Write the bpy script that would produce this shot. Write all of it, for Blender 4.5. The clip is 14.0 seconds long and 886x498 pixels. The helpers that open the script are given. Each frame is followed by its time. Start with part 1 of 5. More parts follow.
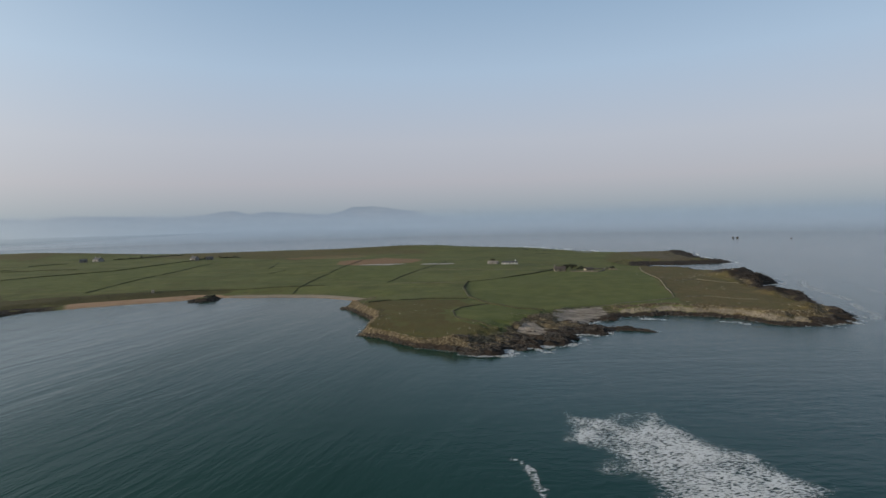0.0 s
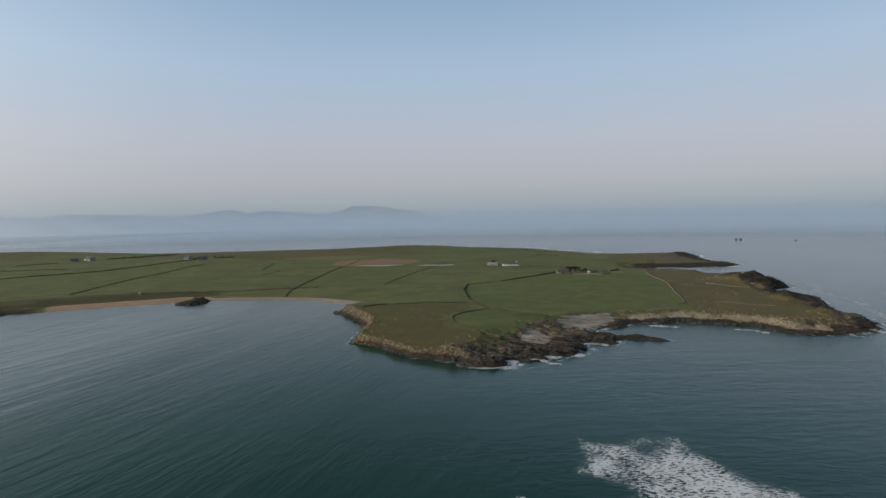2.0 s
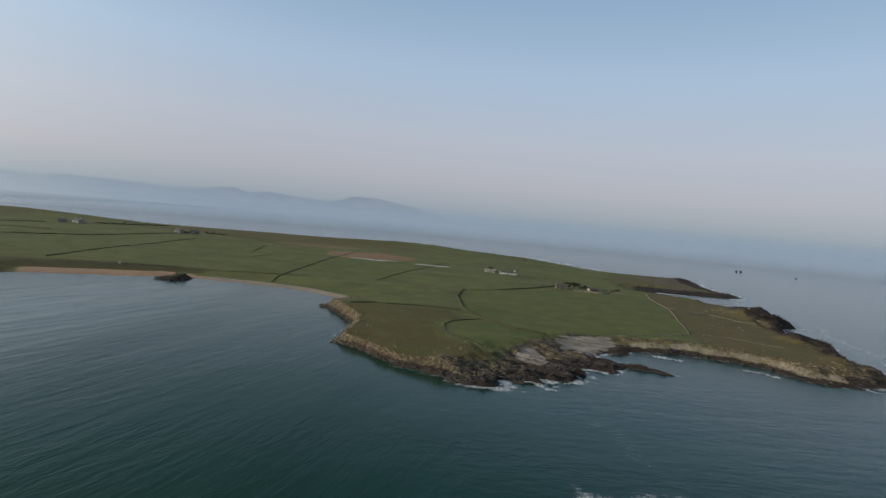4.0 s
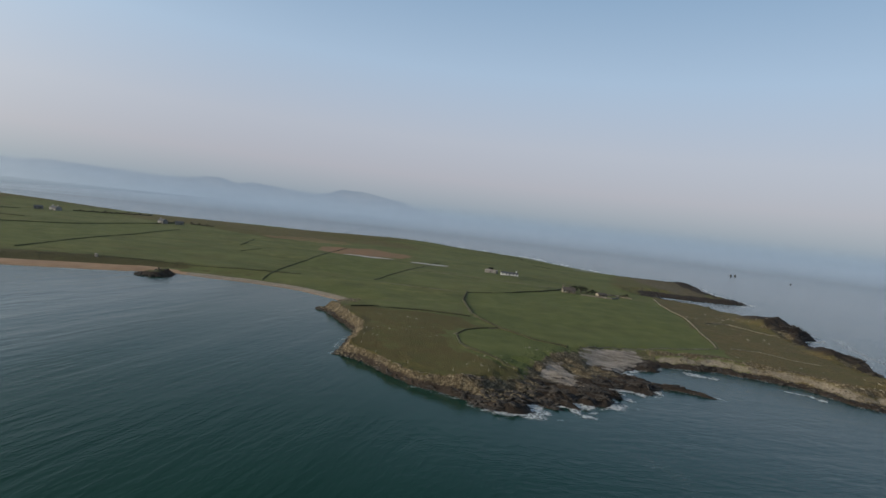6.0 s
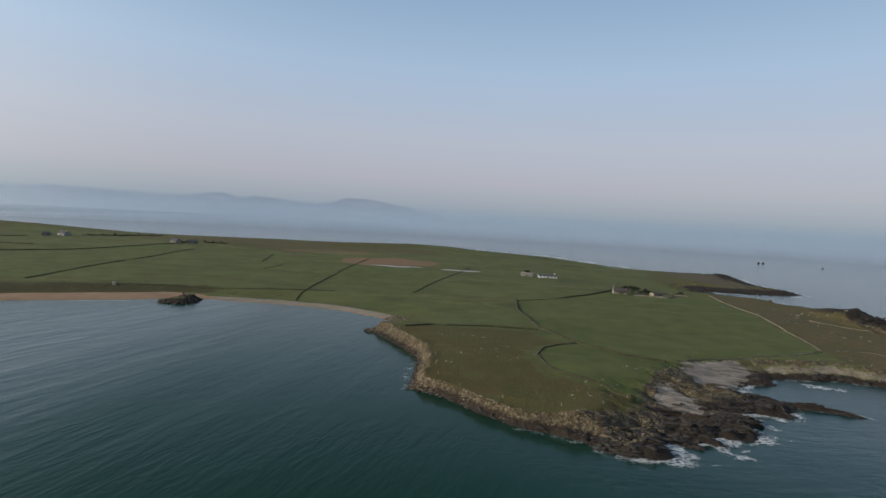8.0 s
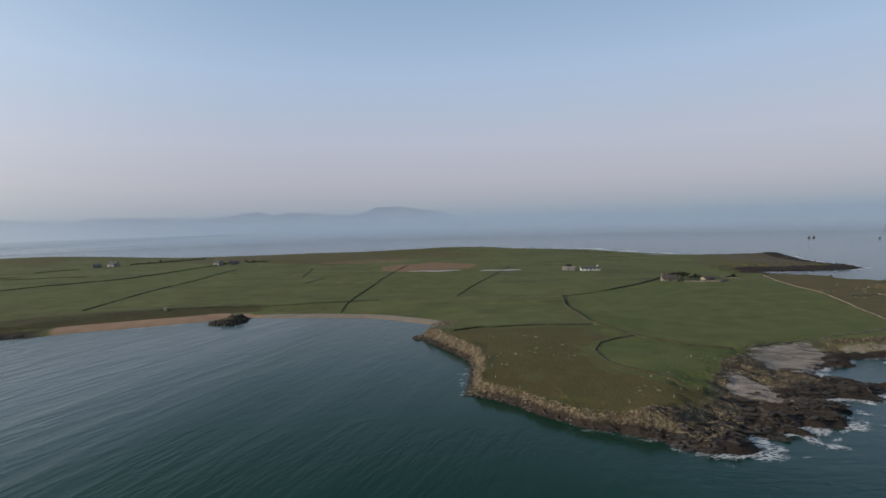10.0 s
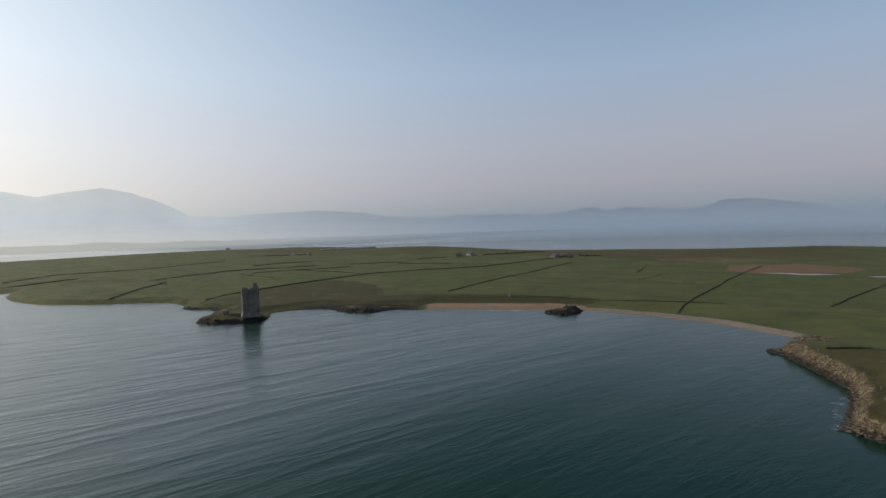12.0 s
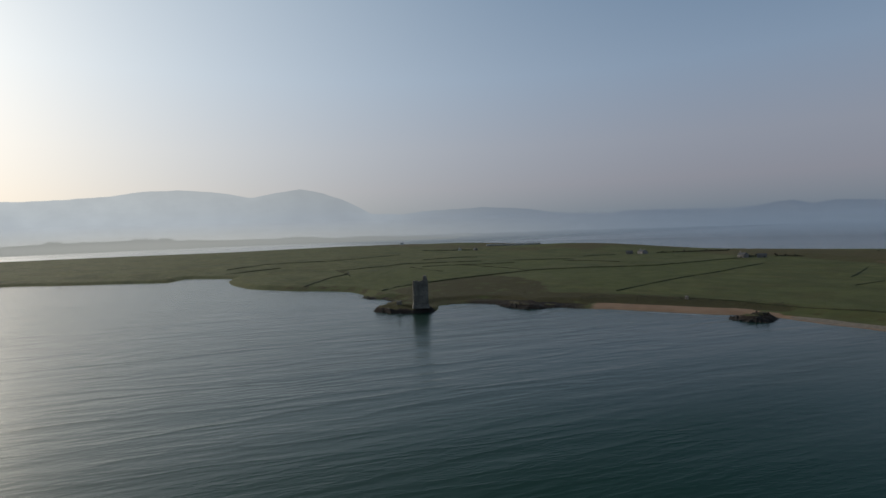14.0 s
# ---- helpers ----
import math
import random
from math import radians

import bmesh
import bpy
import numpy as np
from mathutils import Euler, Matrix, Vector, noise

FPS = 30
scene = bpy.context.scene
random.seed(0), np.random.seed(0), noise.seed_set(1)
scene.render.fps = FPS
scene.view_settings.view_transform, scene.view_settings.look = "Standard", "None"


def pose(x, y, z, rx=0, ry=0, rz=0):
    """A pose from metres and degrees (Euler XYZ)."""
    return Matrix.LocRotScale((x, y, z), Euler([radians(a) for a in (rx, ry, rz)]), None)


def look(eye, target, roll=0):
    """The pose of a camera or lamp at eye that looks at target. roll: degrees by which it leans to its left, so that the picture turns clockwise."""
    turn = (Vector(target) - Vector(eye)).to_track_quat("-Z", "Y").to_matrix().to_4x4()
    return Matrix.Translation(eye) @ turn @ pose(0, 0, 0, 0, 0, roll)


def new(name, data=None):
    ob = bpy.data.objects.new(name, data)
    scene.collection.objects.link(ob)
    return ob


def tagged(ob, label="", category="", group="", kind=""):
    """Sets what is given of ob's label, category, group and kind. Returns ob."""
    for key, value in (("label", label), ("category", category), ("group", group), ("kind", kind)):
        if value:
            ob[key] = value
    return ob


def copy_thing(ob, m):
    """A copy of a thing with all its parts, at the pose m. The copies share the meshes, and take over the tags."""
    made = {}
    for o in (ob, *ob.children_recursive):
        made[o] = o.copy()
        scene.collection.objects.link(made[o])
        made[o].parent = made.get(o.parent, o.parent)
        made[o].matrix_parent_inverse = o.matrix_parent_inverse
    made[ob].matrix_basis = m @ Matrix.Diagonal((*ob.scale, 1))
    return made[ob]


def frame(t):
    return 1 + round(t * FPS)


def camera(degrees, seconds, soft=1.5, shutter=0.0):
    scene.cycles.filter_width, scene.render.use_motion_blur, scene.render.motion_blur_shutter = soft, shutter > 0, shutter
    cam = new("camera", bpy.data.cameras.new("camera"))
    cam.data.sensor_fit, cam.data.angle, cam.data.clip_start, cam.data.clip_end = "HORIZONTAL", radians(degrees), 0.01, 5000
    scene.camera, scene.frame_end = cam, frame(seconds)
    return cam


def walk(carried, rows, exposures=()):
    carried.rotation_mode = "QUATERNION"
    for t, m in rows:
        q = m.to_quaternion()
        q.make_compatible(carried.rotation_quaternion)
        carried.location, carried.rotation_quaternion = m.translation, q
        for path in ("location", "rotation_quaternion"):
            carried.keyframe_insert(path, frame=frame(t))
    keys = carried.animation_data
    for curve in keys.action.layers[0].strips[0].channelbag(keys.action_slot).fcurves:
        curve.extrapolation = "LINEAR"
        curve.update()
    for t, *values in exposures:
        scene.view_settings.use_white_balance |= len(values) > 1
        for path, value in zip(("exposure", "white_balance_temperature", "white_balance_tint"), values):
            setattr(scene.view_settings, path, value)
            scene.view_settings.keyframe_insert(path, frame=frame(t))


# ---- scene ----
cam = camera(79.3, 14.0, soft=1.5)
U = 1.6  # the plan is drawn in units of this many metres

# seconds, eye in plan units, yaw, pitch, roll: a slow flight towards the headland, then a turn over the bay
PATH = [
    (0.0, 0.0, 0.0, 34.0, 0.00, -3.13, -1.33),
    (0.5, 0.2, 2.4, 34.0, -0.06, -3.16, 1.01),
    (1.0, 0.2, 4.9, 34.0, -0.07, -3.10, 0.37),
    (1.5, 0.2, 7.5, 34.0, -0.03, -3.13, -0.87),
    (2.0, 0.3, 10.0, 34.1, -0.05, -3.14, -1.07),
    (2.5, 0.3, 12.6, 34.1, -0.13, -3.17, -0.34),
    (3.0, 0.0, 15.5, 34.1, -0.29, -3.16, 2.20),
    (5.5, -2.4, 28.3, 34.1, -0.63, -3.18, 6.10),
    (5.6, -2.88, 29.00, 34.09, -0.74, -3.20, 6.14),
    (5.7, -3.83, 30.41, 34.07, -0.96, -3.24, 6.22),
    (5.8, -5.09, 32.28, 34.05, -1.25, -3.30, 6.32),
    (5.9, -6.44, 34.29, 34.03, -1.56, -3.36, 6.44),
    (6.0, -7.80, 36.30, 34.00, -1.87, -3.42, 6.55),
    (6.1, -9.32, 38.22, 33.92, -1.55, -3.32, 6.32),
    (6.2, -10.84, 40.14, 33.84, -1.22, -3.22, 6.09),
    (6.3, -12.36, 42.06, 33.76, -0.90, -3.12, 5.86),
    (6.4, -13.88, 43.98, 33.68, -0.57, -3.02, 5.63),
    (6.5, -15.40, 45.90, 33.60, -0.25, -2.92, 5.40),
    (6.6, -16.81, 47.66, 33.55, -0.62, -3.00, 5.64),
    (6.7, -18.21, 49.42, 33.50, -0.98, -3.09, 5.88),
    (6.8, -19.52, 51.05, 33.45, -1.32, -3.16, 6.11),
    (6.9, -20.51, 52.28, 33.42, -1.58, -3.22, 6.28),
    (7.0, -21.0, 52.9, 33.4, -1.71, -3.25, 6.36),
    (7.5, -22.2, 54.3, 33.4, -1.66, -3.24, 4.81),
    (10.0, -25.7, 57.6, 33.3, 2.23, -3.02, -1.62),
    (10.5, -25.8, 57.5, 33.3, 7.49, -3.05, -1.71),
    (11.0, -25.8, 57.5, 33.3, 16.77, -2.98, -1.74),
    (11.5, -25.8, 57.5, 33.3, 26.62, -2.81, -1.76),
    (12.0, -25.8, 57.5, 33.3, 36.90, -2.51, -1.84),
    (12.5, -25.8, 57.5, 33.3, 46.55, -2.39, -1.83),
    (13.0, -25.8, 57.6, 33.3, 51.89, -2.27, -1.84),
    (13.5, -25.8, 57.7, 33.3, 53.45, -2.33, -1.85),
    (14.0, -25.8, 57.8, 33.4, 54.44, -2.37, -1.89),
]


def aimed(x, y, z, yaw, pitch, roll):
    a, b = radians(yaw), radians(pitch)
    way = Vector((-math.sin(a) * math.cos(b), math.cos(a) * math.cos(b), math.sin(b)))
    eye = U * Vector((x, y, z))
    return look(eye, eye + 10 * way, roll)


walk(cam, [(r[0], aimed(*r[1:])) for r in PATH], [(0.0, 0.0, 6600, 7), (3.0, 0.0, 6550, 6.5), (7.5, 0.0, 6440, 7), (10.0, 0.0, 6400, 10), (10.5, 0.0, 6430, 8.5), (11.0, -0.01, 6480, 6.5), (11.5, -0.06, 6450, 8), (12.0, -0.25, 6440, 9), (13.0, -0.70, 6270, 8.5), (13.5, -0.74, 6240, 8.5), (14.0, -0.81, 6200, 8.5)])

# ---- light: low hazy sun over the western bay ----
SUN_AZ, SUN_EL = -103.5, 18.0  # degrees clockwise from +y, degrees up
world = bpy.data.worlds.new("hazy_evening_sky")
scene.world = world
world.use_nodes = True
wn, wl = world.node_tree.nodes, world.node_tree.links
sky = wn.new("ShaderNodeTexSky")
sky.sky_type, sky.sun_disc = "NISHITA", False
sky.sun_elevation, sky.sun_rotation = radians(SUN_EL), radians(SUN_AZ)
sky.air_density, sky.dust_density, sky.ozone_density, sky.altitude = 1.0, 2.0, 1.5, 0
# evening haze: a smooth veil that is pinkish low down and thins out upwards
gen = wn.new("ShaderNodeTexCoord")
parts = wn.new("ShaderNodeSeparateXYZ")
veil = wn.new("ShaderNodeValToRGB")
wl.new(gen.outputs["Generated"], parts.inputs[0])
wl.new(parts.outputs["Z"], veil.inputs["Fac"])
HAZE = [(0.0, (0.222, 0.288, 0.37)), (0.02, (0.26, 0.305, 0.37)), (0.07, (0.355, 0.35, 0.412)), (0.14, (0.384, 0.397, 0.468)), (0.26, (0.33, 0.42, 0.552)), (0.42, (0.205, 0.312, 0.46)), (0.58, (0.075, 0.125, 0.20)), (1.0, (0.045, 0.08, 0.13))]
while len(veil.color_ramp.elements) < len(HAZE):
    veil.color_ramp.elements.new(0.5)
for e, (p, c) in zip(veil.color_ramp.elements, HAZE):
    e.position, e.color = p, (*c, 1)
clear = wn.new("ShaderNodeVectorMath")
clear.operation = "SCALE"
clear.inputs["Scale"].default_value = 0.018
wl.new(sky.outputs["Color"], clear.inputs[0])
both = wn.new("ShaderNodeVectorMath")
wl.new(clear.outputs[0], both.inputs[0])
wl.new(veil.outputs["Color"], both.inputs[1])
# broad pale aureole of the sun in the haze
toward = wn.new("ShaderNodeVectorMath")
toward.operation = "DOT_PRODUCT"
wl.new(gen.outputs["Generated"], toward.inputs[0])
toward.inputs[1].default_value = (math.sin(radians(SUN_AZ)) * math.cos(radians(SUN_EL)), math.cos(radians(SUN_AZ)) * math.cos(radians(SUN_EL)), math.sin(radians(SUN_EL)))
lobe = wn.new("ShaderNodeMath")
lobe.operation = "MAXIMUM"
lobe.inputs[1].default_value = 0.0
wl.new(toward.outputs["Value"], lobe.inputs[0])
sharp = wn.new("ShaderNodeMath")
sharp.operation = "POWER"
sharp.inputs[1].default_value = 2.6
wl.new(lobe.outputs[0], sharp.inputs[0])
glow = wn.new("ShaderNodeVectorMath")
glow.operation = "SCALE"
glow.inputs[0].default_value = (0.43, 0.425, 0.375)
wl.new(sharp.outputs[0], glow.inputs["Scale"])
lit = wn.new("ShaderNodeVectorMath")
wl.new(both.outputs[0], lit.inputs[0])
wl.new(glow.outputs[0], lit.inputs[1])
# brighter core of the aureole, close round the sun
core = wn.new("ShaderNodeMath")
core.operation = "POWER"
core.inputs[1].default_value = 7.0
wl.new(lobe.outputs[0], core.inputs[0])
heart = wn.new("ShaderNodeVectorMath")
heart.operation = "SCALE"
heart.inputs[0].default_value = (0.20, 0.195, 0.17)
wl.new(core.outputs[0], heart.inputs["Scale"])
full = wn.new("ShaderNodeVectorMath")
wl.new(lit.outputs[0], full.inputs[0])
wl.new(heart.outputs[0], full.inputs[1])
wl.new(full.outputs[0], wn["Background"].inputs["Color"])
wn["Background"].inputs["Strength"].default_value = 1.09

sun_data = bpy.data.lights.new("sun", "SUN")
sun_data.energy, sun_data.angle, sun_data.color = 3.3, radians(3.0), (1.0, 0.86, 0.68)
sun = new("sun", sun_data)
sa, se = radians(SUN_AZ), radians(SUN_EL)
sun_way = Vector((math.sin(sa) * math.cos(se), math.cos(sa) * math.cos(se), math.sin(se)))
sun.matrix_world = look(sun_way * 300, (0, 0, 0))

# ---- materials ----
def material(name):
    m = bpy.data.materials.new(name)
    m.use_nodes = True
    return m, m.node_tree.nodes, m.node_tree.links, m.node_tree.nodes["Principled BSDF"]


def coords(n, kind="Object"):
    """Object coordinates in plan units."""
    v = n.new("ShaderNodeVectorMath")
    v.operation = "SCALE"
    v.inputs["Scale"].default_value = 1 / U
    n.id_data.links.new(n.new("ShaderNodeTexCoord").outputs[kind], v.inputs[0])
    return v.outputs[0]


def fractal(n, l, vec, scale, detail=5.0, rough=0.55, squash=None):
    t = n.new("ShaderNodeTexNoise")
    t.inputs["Scale"].default_value, t.inputs["Detail"].default_value, t.inputs["Roughness"].default_value = scale, detail, rough
    if squash:
        mp = n.new("ShaderNodeMapping")
        mp.inputs["Scale"].default_value = squash[:3]
        if len(squash) > 3:
            mp.inputs["Rotation"].default_value = (0, 0, squash[3])
        l.new(vec, mp.inputs["Vector"])
        vec = mp.outputs["Vector"]
    l.new(vec, t.inputs["Vector"])
    return t.outputs["Fac"]


def ramp(n, l, fac, stops, mode="LINEAR"):
    r = n.new("ShaderNodeValToRGB")
    r.color_ramp.interpolation = mode
    e = r.color_ramp.elements
    while len(e) < len(stops):
        e.new(0.5)
    for k, (p, c) in enumerate(stops):
        e[k].position = p
        e[k].color = (*c, 1) if len(c) == 3 else c
    l.new(fac, r.inputs["Fac"])
    return r.outputs["Color"]


def grey(n, l, fac, lo, hi):
    return ramp(n, l, fac, [(lo, (0, 0, 0)), (hi, (1, 1, 1))])


def mixed(n, l, fac, a, b, mode="MIX"):
    x = n.new("ShaderNodeMix")
    x.data_type, x.blend_type = "RGBA", mode
    for sock, v in ((x.inputs[0], fac), (x.inputs[6], a), (x.inputs[7], b)):
        if isinstance(v, (int, float)):
            sock.default_value = v
        elif isinstance(v, tuple):
            sock.default_value = (*v, 1)
        else:
            l.new(v, sock)
    return x.outputs[2]


def maths(n, l, op, a, b=0.0, clamp=False):
    x = n.new("ShaderNodeMath")
    x.operation, x.use_clamp = op, clamp
    for sock, v in zip(x.inputs, (a, b)):
        if isinstance(v, (int, float)):
            sock.default_value = v
        else:
            l.new(v, sock)
    return x.outputs[0]


def bumped(n, l, p, height, strength, distance):
    b = n.new("ShaderNodeBump")
    b.inputs["Strength"].default_value, b.inputs["Distance"].default_value = strength, distance * U
    l.new(height, b.inputs["Height"])
    l.new(b.outputs["Normal"], p.inputs["Normal"])


def attr(n, name):
    a = n.new("ShaderNodeAttribute")
    a.attribute_name = name
    return a.outputs["Fac"]


def simple(name, dark, light, scale, rough=0.9, bump=0.3, dist=0.05, squash=None, metal=0.0):
    """A grained surface of two tones, with stains at a wider scale."""
    m, n, l, p = material(name)
    v = coords(n)
    g = fractal(n, l, v, scale, 6, 0.6, squash)
    wide = fractal(n, l, v, scale * 0.17, 3)
    c = ramp(n, l, g, [(0.3, dark), (0.72, light)])
    c = mixed(n, l, grey(n, l, wide, 0.35, 0.75), c, tuple(0.7 * x for x in dark))
    l.new(c, p.inputs["Base Color"])
    p.inputs["Roughness"].default_value, p.inputs["Metallic"].default_value = rough, metal
    bumped(n, l, p, g, bump, dist)
    return m


def ground_material():
    """Pasture, heath, bare soil, sand, shingle and rock, by the zones of the plan."""
    m, n, l, p = material("coastal_ground")
    v = coords(n)
    wide = fractal(n, l, v, 0.022, 4)
    mid = fractal(n, l, v, 0.16, 5)
    fine = fractal(n, l, v, 1.3, 6, 0.65)
    tuft = fractal(n, l, v, 4.5, 4, 0.7)
    streak = fractal(n, l, v, 0.5, 4, 0.6, (0.12, 1.0, 1.0, 1.2))
    g = ramp(n, l, mid, [(0.32, (0.071, 0.084, 0.025)), (0.5, (0.107, 0.115, 0.036)), (0.68, (0.154, 0.155, 0.053))])
    g = mixed(n, l, grey(n, l, wide, 0.40, 0.66), g, (0.120, 0.131, 0.049))
    g = mixed(n, l, maths(n, l, "MULTIPLY", grey(n, l, streak, 0.45, 0.75), 0.5), g, (0.065, 0.091, 0.021))
    g = mixed(n, l, maths(n, l, "MULTIPLY", grey(n, l, tuft, 0.45, 0.75), 0.55), g, (0.121, 0.124, 0.045))
    dry = ramp(n, l, fine, [(0.25, (0.059, 0.045, 0.015)), (0.5, (0.094, 0.071, 0.024)), (0.8, (0.134, 0.104, 0.040))])
    dry = mixed(n, l, maths(n, l, "MULTIPLY", grey(n, l, mid, 0.36, 0.6), 0.66), dry, (0.074, 0.080, 0.024))

    russet = fractal(n, l, v, 0.06, 5, 0.65)
    dry = mixed(n, l, maths(n, l, "MULTIPLY", grey(n, l, russet, 0.48, 0.64), 0.6), dry, (0.086, 0.060, 0.022))
    g = mixed(n, l, maths(n, l, "MULTIPLY", grey(n, l, russet, 0.48, 0.64), 0.42), g, (0.090, 0.080, 0.030))
    damp = fractal(n, l, v, 0.035, 6, 0.7, (0.6, 1.3, 1.0, 0.5))
    g = mixed(n, l, maths(n, l, "MULTIPLY", grey(n, l, damp, 0.48, 0.64), 0.6), g, (0.053, 0.071, 0.024))

    def zone(name, width=0.35, grain=None):
        a = maths(n, l, "ADD", attr(n, name), maths(n, l, "MULTIPLY", maths(n, l, "SUBTRACT", grain or mid, 0.5), width * 2))
        return grey(n, l, a, 0.4, 0.62)

    g = mixed(n, l, maths(n, l, "MULTIPLY", zone("lush", 0.4), 0.62), g, ramp(n, l, mid, [(0.34, (0.071, 0.091, 0.025)), (0.66, (0.111, 0.125, 0.038))]))
    c = mixed(n, l, zone("dry", 0.5), g, dry)
    heath = ramp(n, l, fine, [(0.25, (0.060, 0.045, 0.020)), (0.5, (0.114, 0.087, 0.038)), (0.75, (0.175, 0.138, 0.068))])
    heath = mixed(n, l, maths(n, l, "MULTIPLY", grey(n, l, mid, 0.40, 0.58), 0.6), heath, (0.078, 0.076, 0.028))
    c = mixed(n, l, zone("heath", 0.5), c, heath)
    soil = ramp(n, l, fine, [(0.3, (0.17, 0.10, 0.058)), (0.7, (0.27, 0.17, 0.10))])
    c = mixed(n, l, zone("soil", 0.25), c, soil)
    c = mixed(n, l, maths(n, l, "MULTIPLY", zone("rough", 0.7), 0.9), c, ramp(n, l, fine, [(0.3, (0.040, 0.036, 0.012)), (0.75, (0.095, 0.078, 0.030))]))
    sand = ramp(n, l, mid, [(0.3, (0.28, 0.18, 0.112)), (0.7, (0.36, 0.243, 0.158))])
    c = mixed(n, l, zone("sand", 0.10), c, sand)
    pale = ramp(n, l, fine, [(0.3, (0.17, 0.14, 0.11)), (0.7, (0.34, 0.295, 0.235))])
    c = mixed(n, l, zone("storm", 0.2), c, pale)
    grit = maths(n, l, "ADD", maths(n, l, "MULTIPLY", fine, 0.5), maths(n, l, "MULTIPLY", tuft, 0.5))
    rock = ramp(n, l, grit, [(0.40, (0.026, 0.020, 0.013)), (0.5, (0.090, 0.070, 0.042)), (0.64, (0.31, 0.26, 0.18))])
    c = mixed(n, l, zone("cliff", 0.45, fine), c, rock)
    weed = ramp(n, l, fine, [(0.3, (0.014, 0.011, 0.009)), (0.6, (0.042, 0.032, 0.025)), (0.85, (0.10, 0.076, 0.058))])
    c = mixed(n, l, zone("tide", 0.35, fine), c, weed)
    swathe = fractal(n, l, v, 0.55, 5, 0.65, (0.28, 1.3, 1.0, 0.55))
    shingle = ramp(n, l, maths(n, l, "ADD", maths(n, l, "MULTIPLY", tuft, 0.4), maths(n, l, "MULTIPLY", swathe, 0.6)), [(0.36, (0.10, 0.078, 0.058)), (0.47, (0.22, 0.187, 0.157)), (0.62, (0.42, 0.365, 0.315))])
    c = mixed(n, l, zone("shingle", 0.6, swathe), c, shingle)
    l.new(c, p.inputs["Base Color"])
    p.inputs["Roughness"].default_value = 0.95
    p.inputs["Specular IOR Level"].default_value = 0.25
    h = maths(n, l, "ADD", fine, maths(n, l, "MULTIPLY", tuft, 0.4))
    bumped(n, l, p, h, 0.9, 0.35)
    return m


def water_material():
    """Deep teal sea water: short wind waves and a low swell, which bend round from the open sea into the bay."""
    m, n, l, p = material("sea_water")
    v = coords(n)
    sep = n.new("ShaderNodeSeparateXYZ")
    l.new(v, sep.inputs[0])
    bend = grey(n, l, maths(n, l, "ADD", maths(n, l, "DIVIDE", sep.outputs["X"], 260.0), 0.5), 0.40, 0.72)

    spin = n.new("ShaderNodeMapping")
    spin.inputs["Rotation"].default_value = (0, 0, radians(19))
    l.new(v, spin.inputs["Vector"])
    swung = spin.outputs["Vector"]

    def waves(scale, detail, rough, thin):
        bay = fractal(n, l, swung, scale, detail, rough, (1.0, thin, 1.0))
        out = fractal(n, l, v, scale, detail, rough, (1.6 * thin, 1.0, 1.0))
        return mixed(n, l, bend, bay, out)

    swell = waves(0.085, 2.0, 0.45, 0.16)
    crest = waves(0.30, 3.0, 0.5, 0.20)
    crest = maths(n, l, "POWER", maths(n, l, "SUBTRACT", 1.0, maths(n, l, "ABSOLUTE", maths(n, l, "SUBTRACT", maths(n, l, "MULTIPLY", crest, 2.0), 1.0))), 3.0)
    roller = waves(0.13, 3.0, 0.5, 0.16)
    roller = maths(n, l, "POWER", maths(n, l, "SUBTRACT", 1.0, maths(n, l, "ABSOLUTE", maths(n, l, "SUBTRACT", maths(n, l, "MULTIPLY", roller, 2.0), 1.0))), 4.0)
    chop = waves(0.8, 4.0, 0.6, 0.3)
    ripple = waves(2.6, 3.0, 0.6, 0.5)
    west = grey(n, l, maths(n, l, "DIVIDE", sep.outputs["X"], -300.0), 0.2, 0.5)
    patch = fractal(n, l, v, 0.012, 4, 0.6, (1.0, 0.5, 1.0, radians(-8)))
    gust = grey(n, l, fractal(n, l, v, 0.018, 4, 0.6, (1.0, 0.45, 1.0)), 0.34, 0.62)
    h = maths(n, l, "ADD", maths(n, l, "MULTIPLY", swell, maths(n, l, "ADD", maths(n, l, "MULTIPLY", west, 1.5), 1.25)), maths(n, l, "MULTIPLY", maths(n, l, "MULTIPLY", crest, maths(n, l, "ADD", gust, 0.15)), maths(n, l, "ADD", maths(n, l, "MULTIPLY", west, 0.2), 0.26)))
    h = maths(n, l, "ADD", h, maths(n, l, "MULTIPLY", chop, maths(n, l, "SUBTRACT", 0.42, maths(n, l, "MULTIPLY", west, 0.22))))
    h = maths(n, l, "ADD", h, maths(n, l, "MULTIPLY", roller, maths(n, l, "ADD", maths(n, l, "MULTIPLY", west, 1.0), 0.15)))
    short = fractal(n, l, v, 0.55, 6, 0.7, (0.7, 1.0, 1.0, 0.3))
    h = maths(n, l, "ADD", h, maths(n, l, "MULTIPLY", maths(n, l, "MULTIPLY", short, bend), 0.55))
    h = maths(n, l, "ADD", h, maths(n, l, "MULTIPLY", maths(n, l, "MULTIPLY", ripple, maths(n, l, "ADD", gust, 0.5)), 0.13))
    c = ramp(n, l, patch, [(0.3, (0.006, 0.031, 0.020)), (0.7, (0.010, 0.043, 0.027))])
    c = mixed(n, l, bend, c, (0.008, 0.037, 0.034))
    p.inputs["IOR"].default_value = 1.33
    # reflection by position: cut in the bay, raised westward to imitate sun glare
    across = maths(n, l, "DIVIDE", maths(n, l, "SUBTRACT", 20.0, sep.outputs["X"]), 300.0)
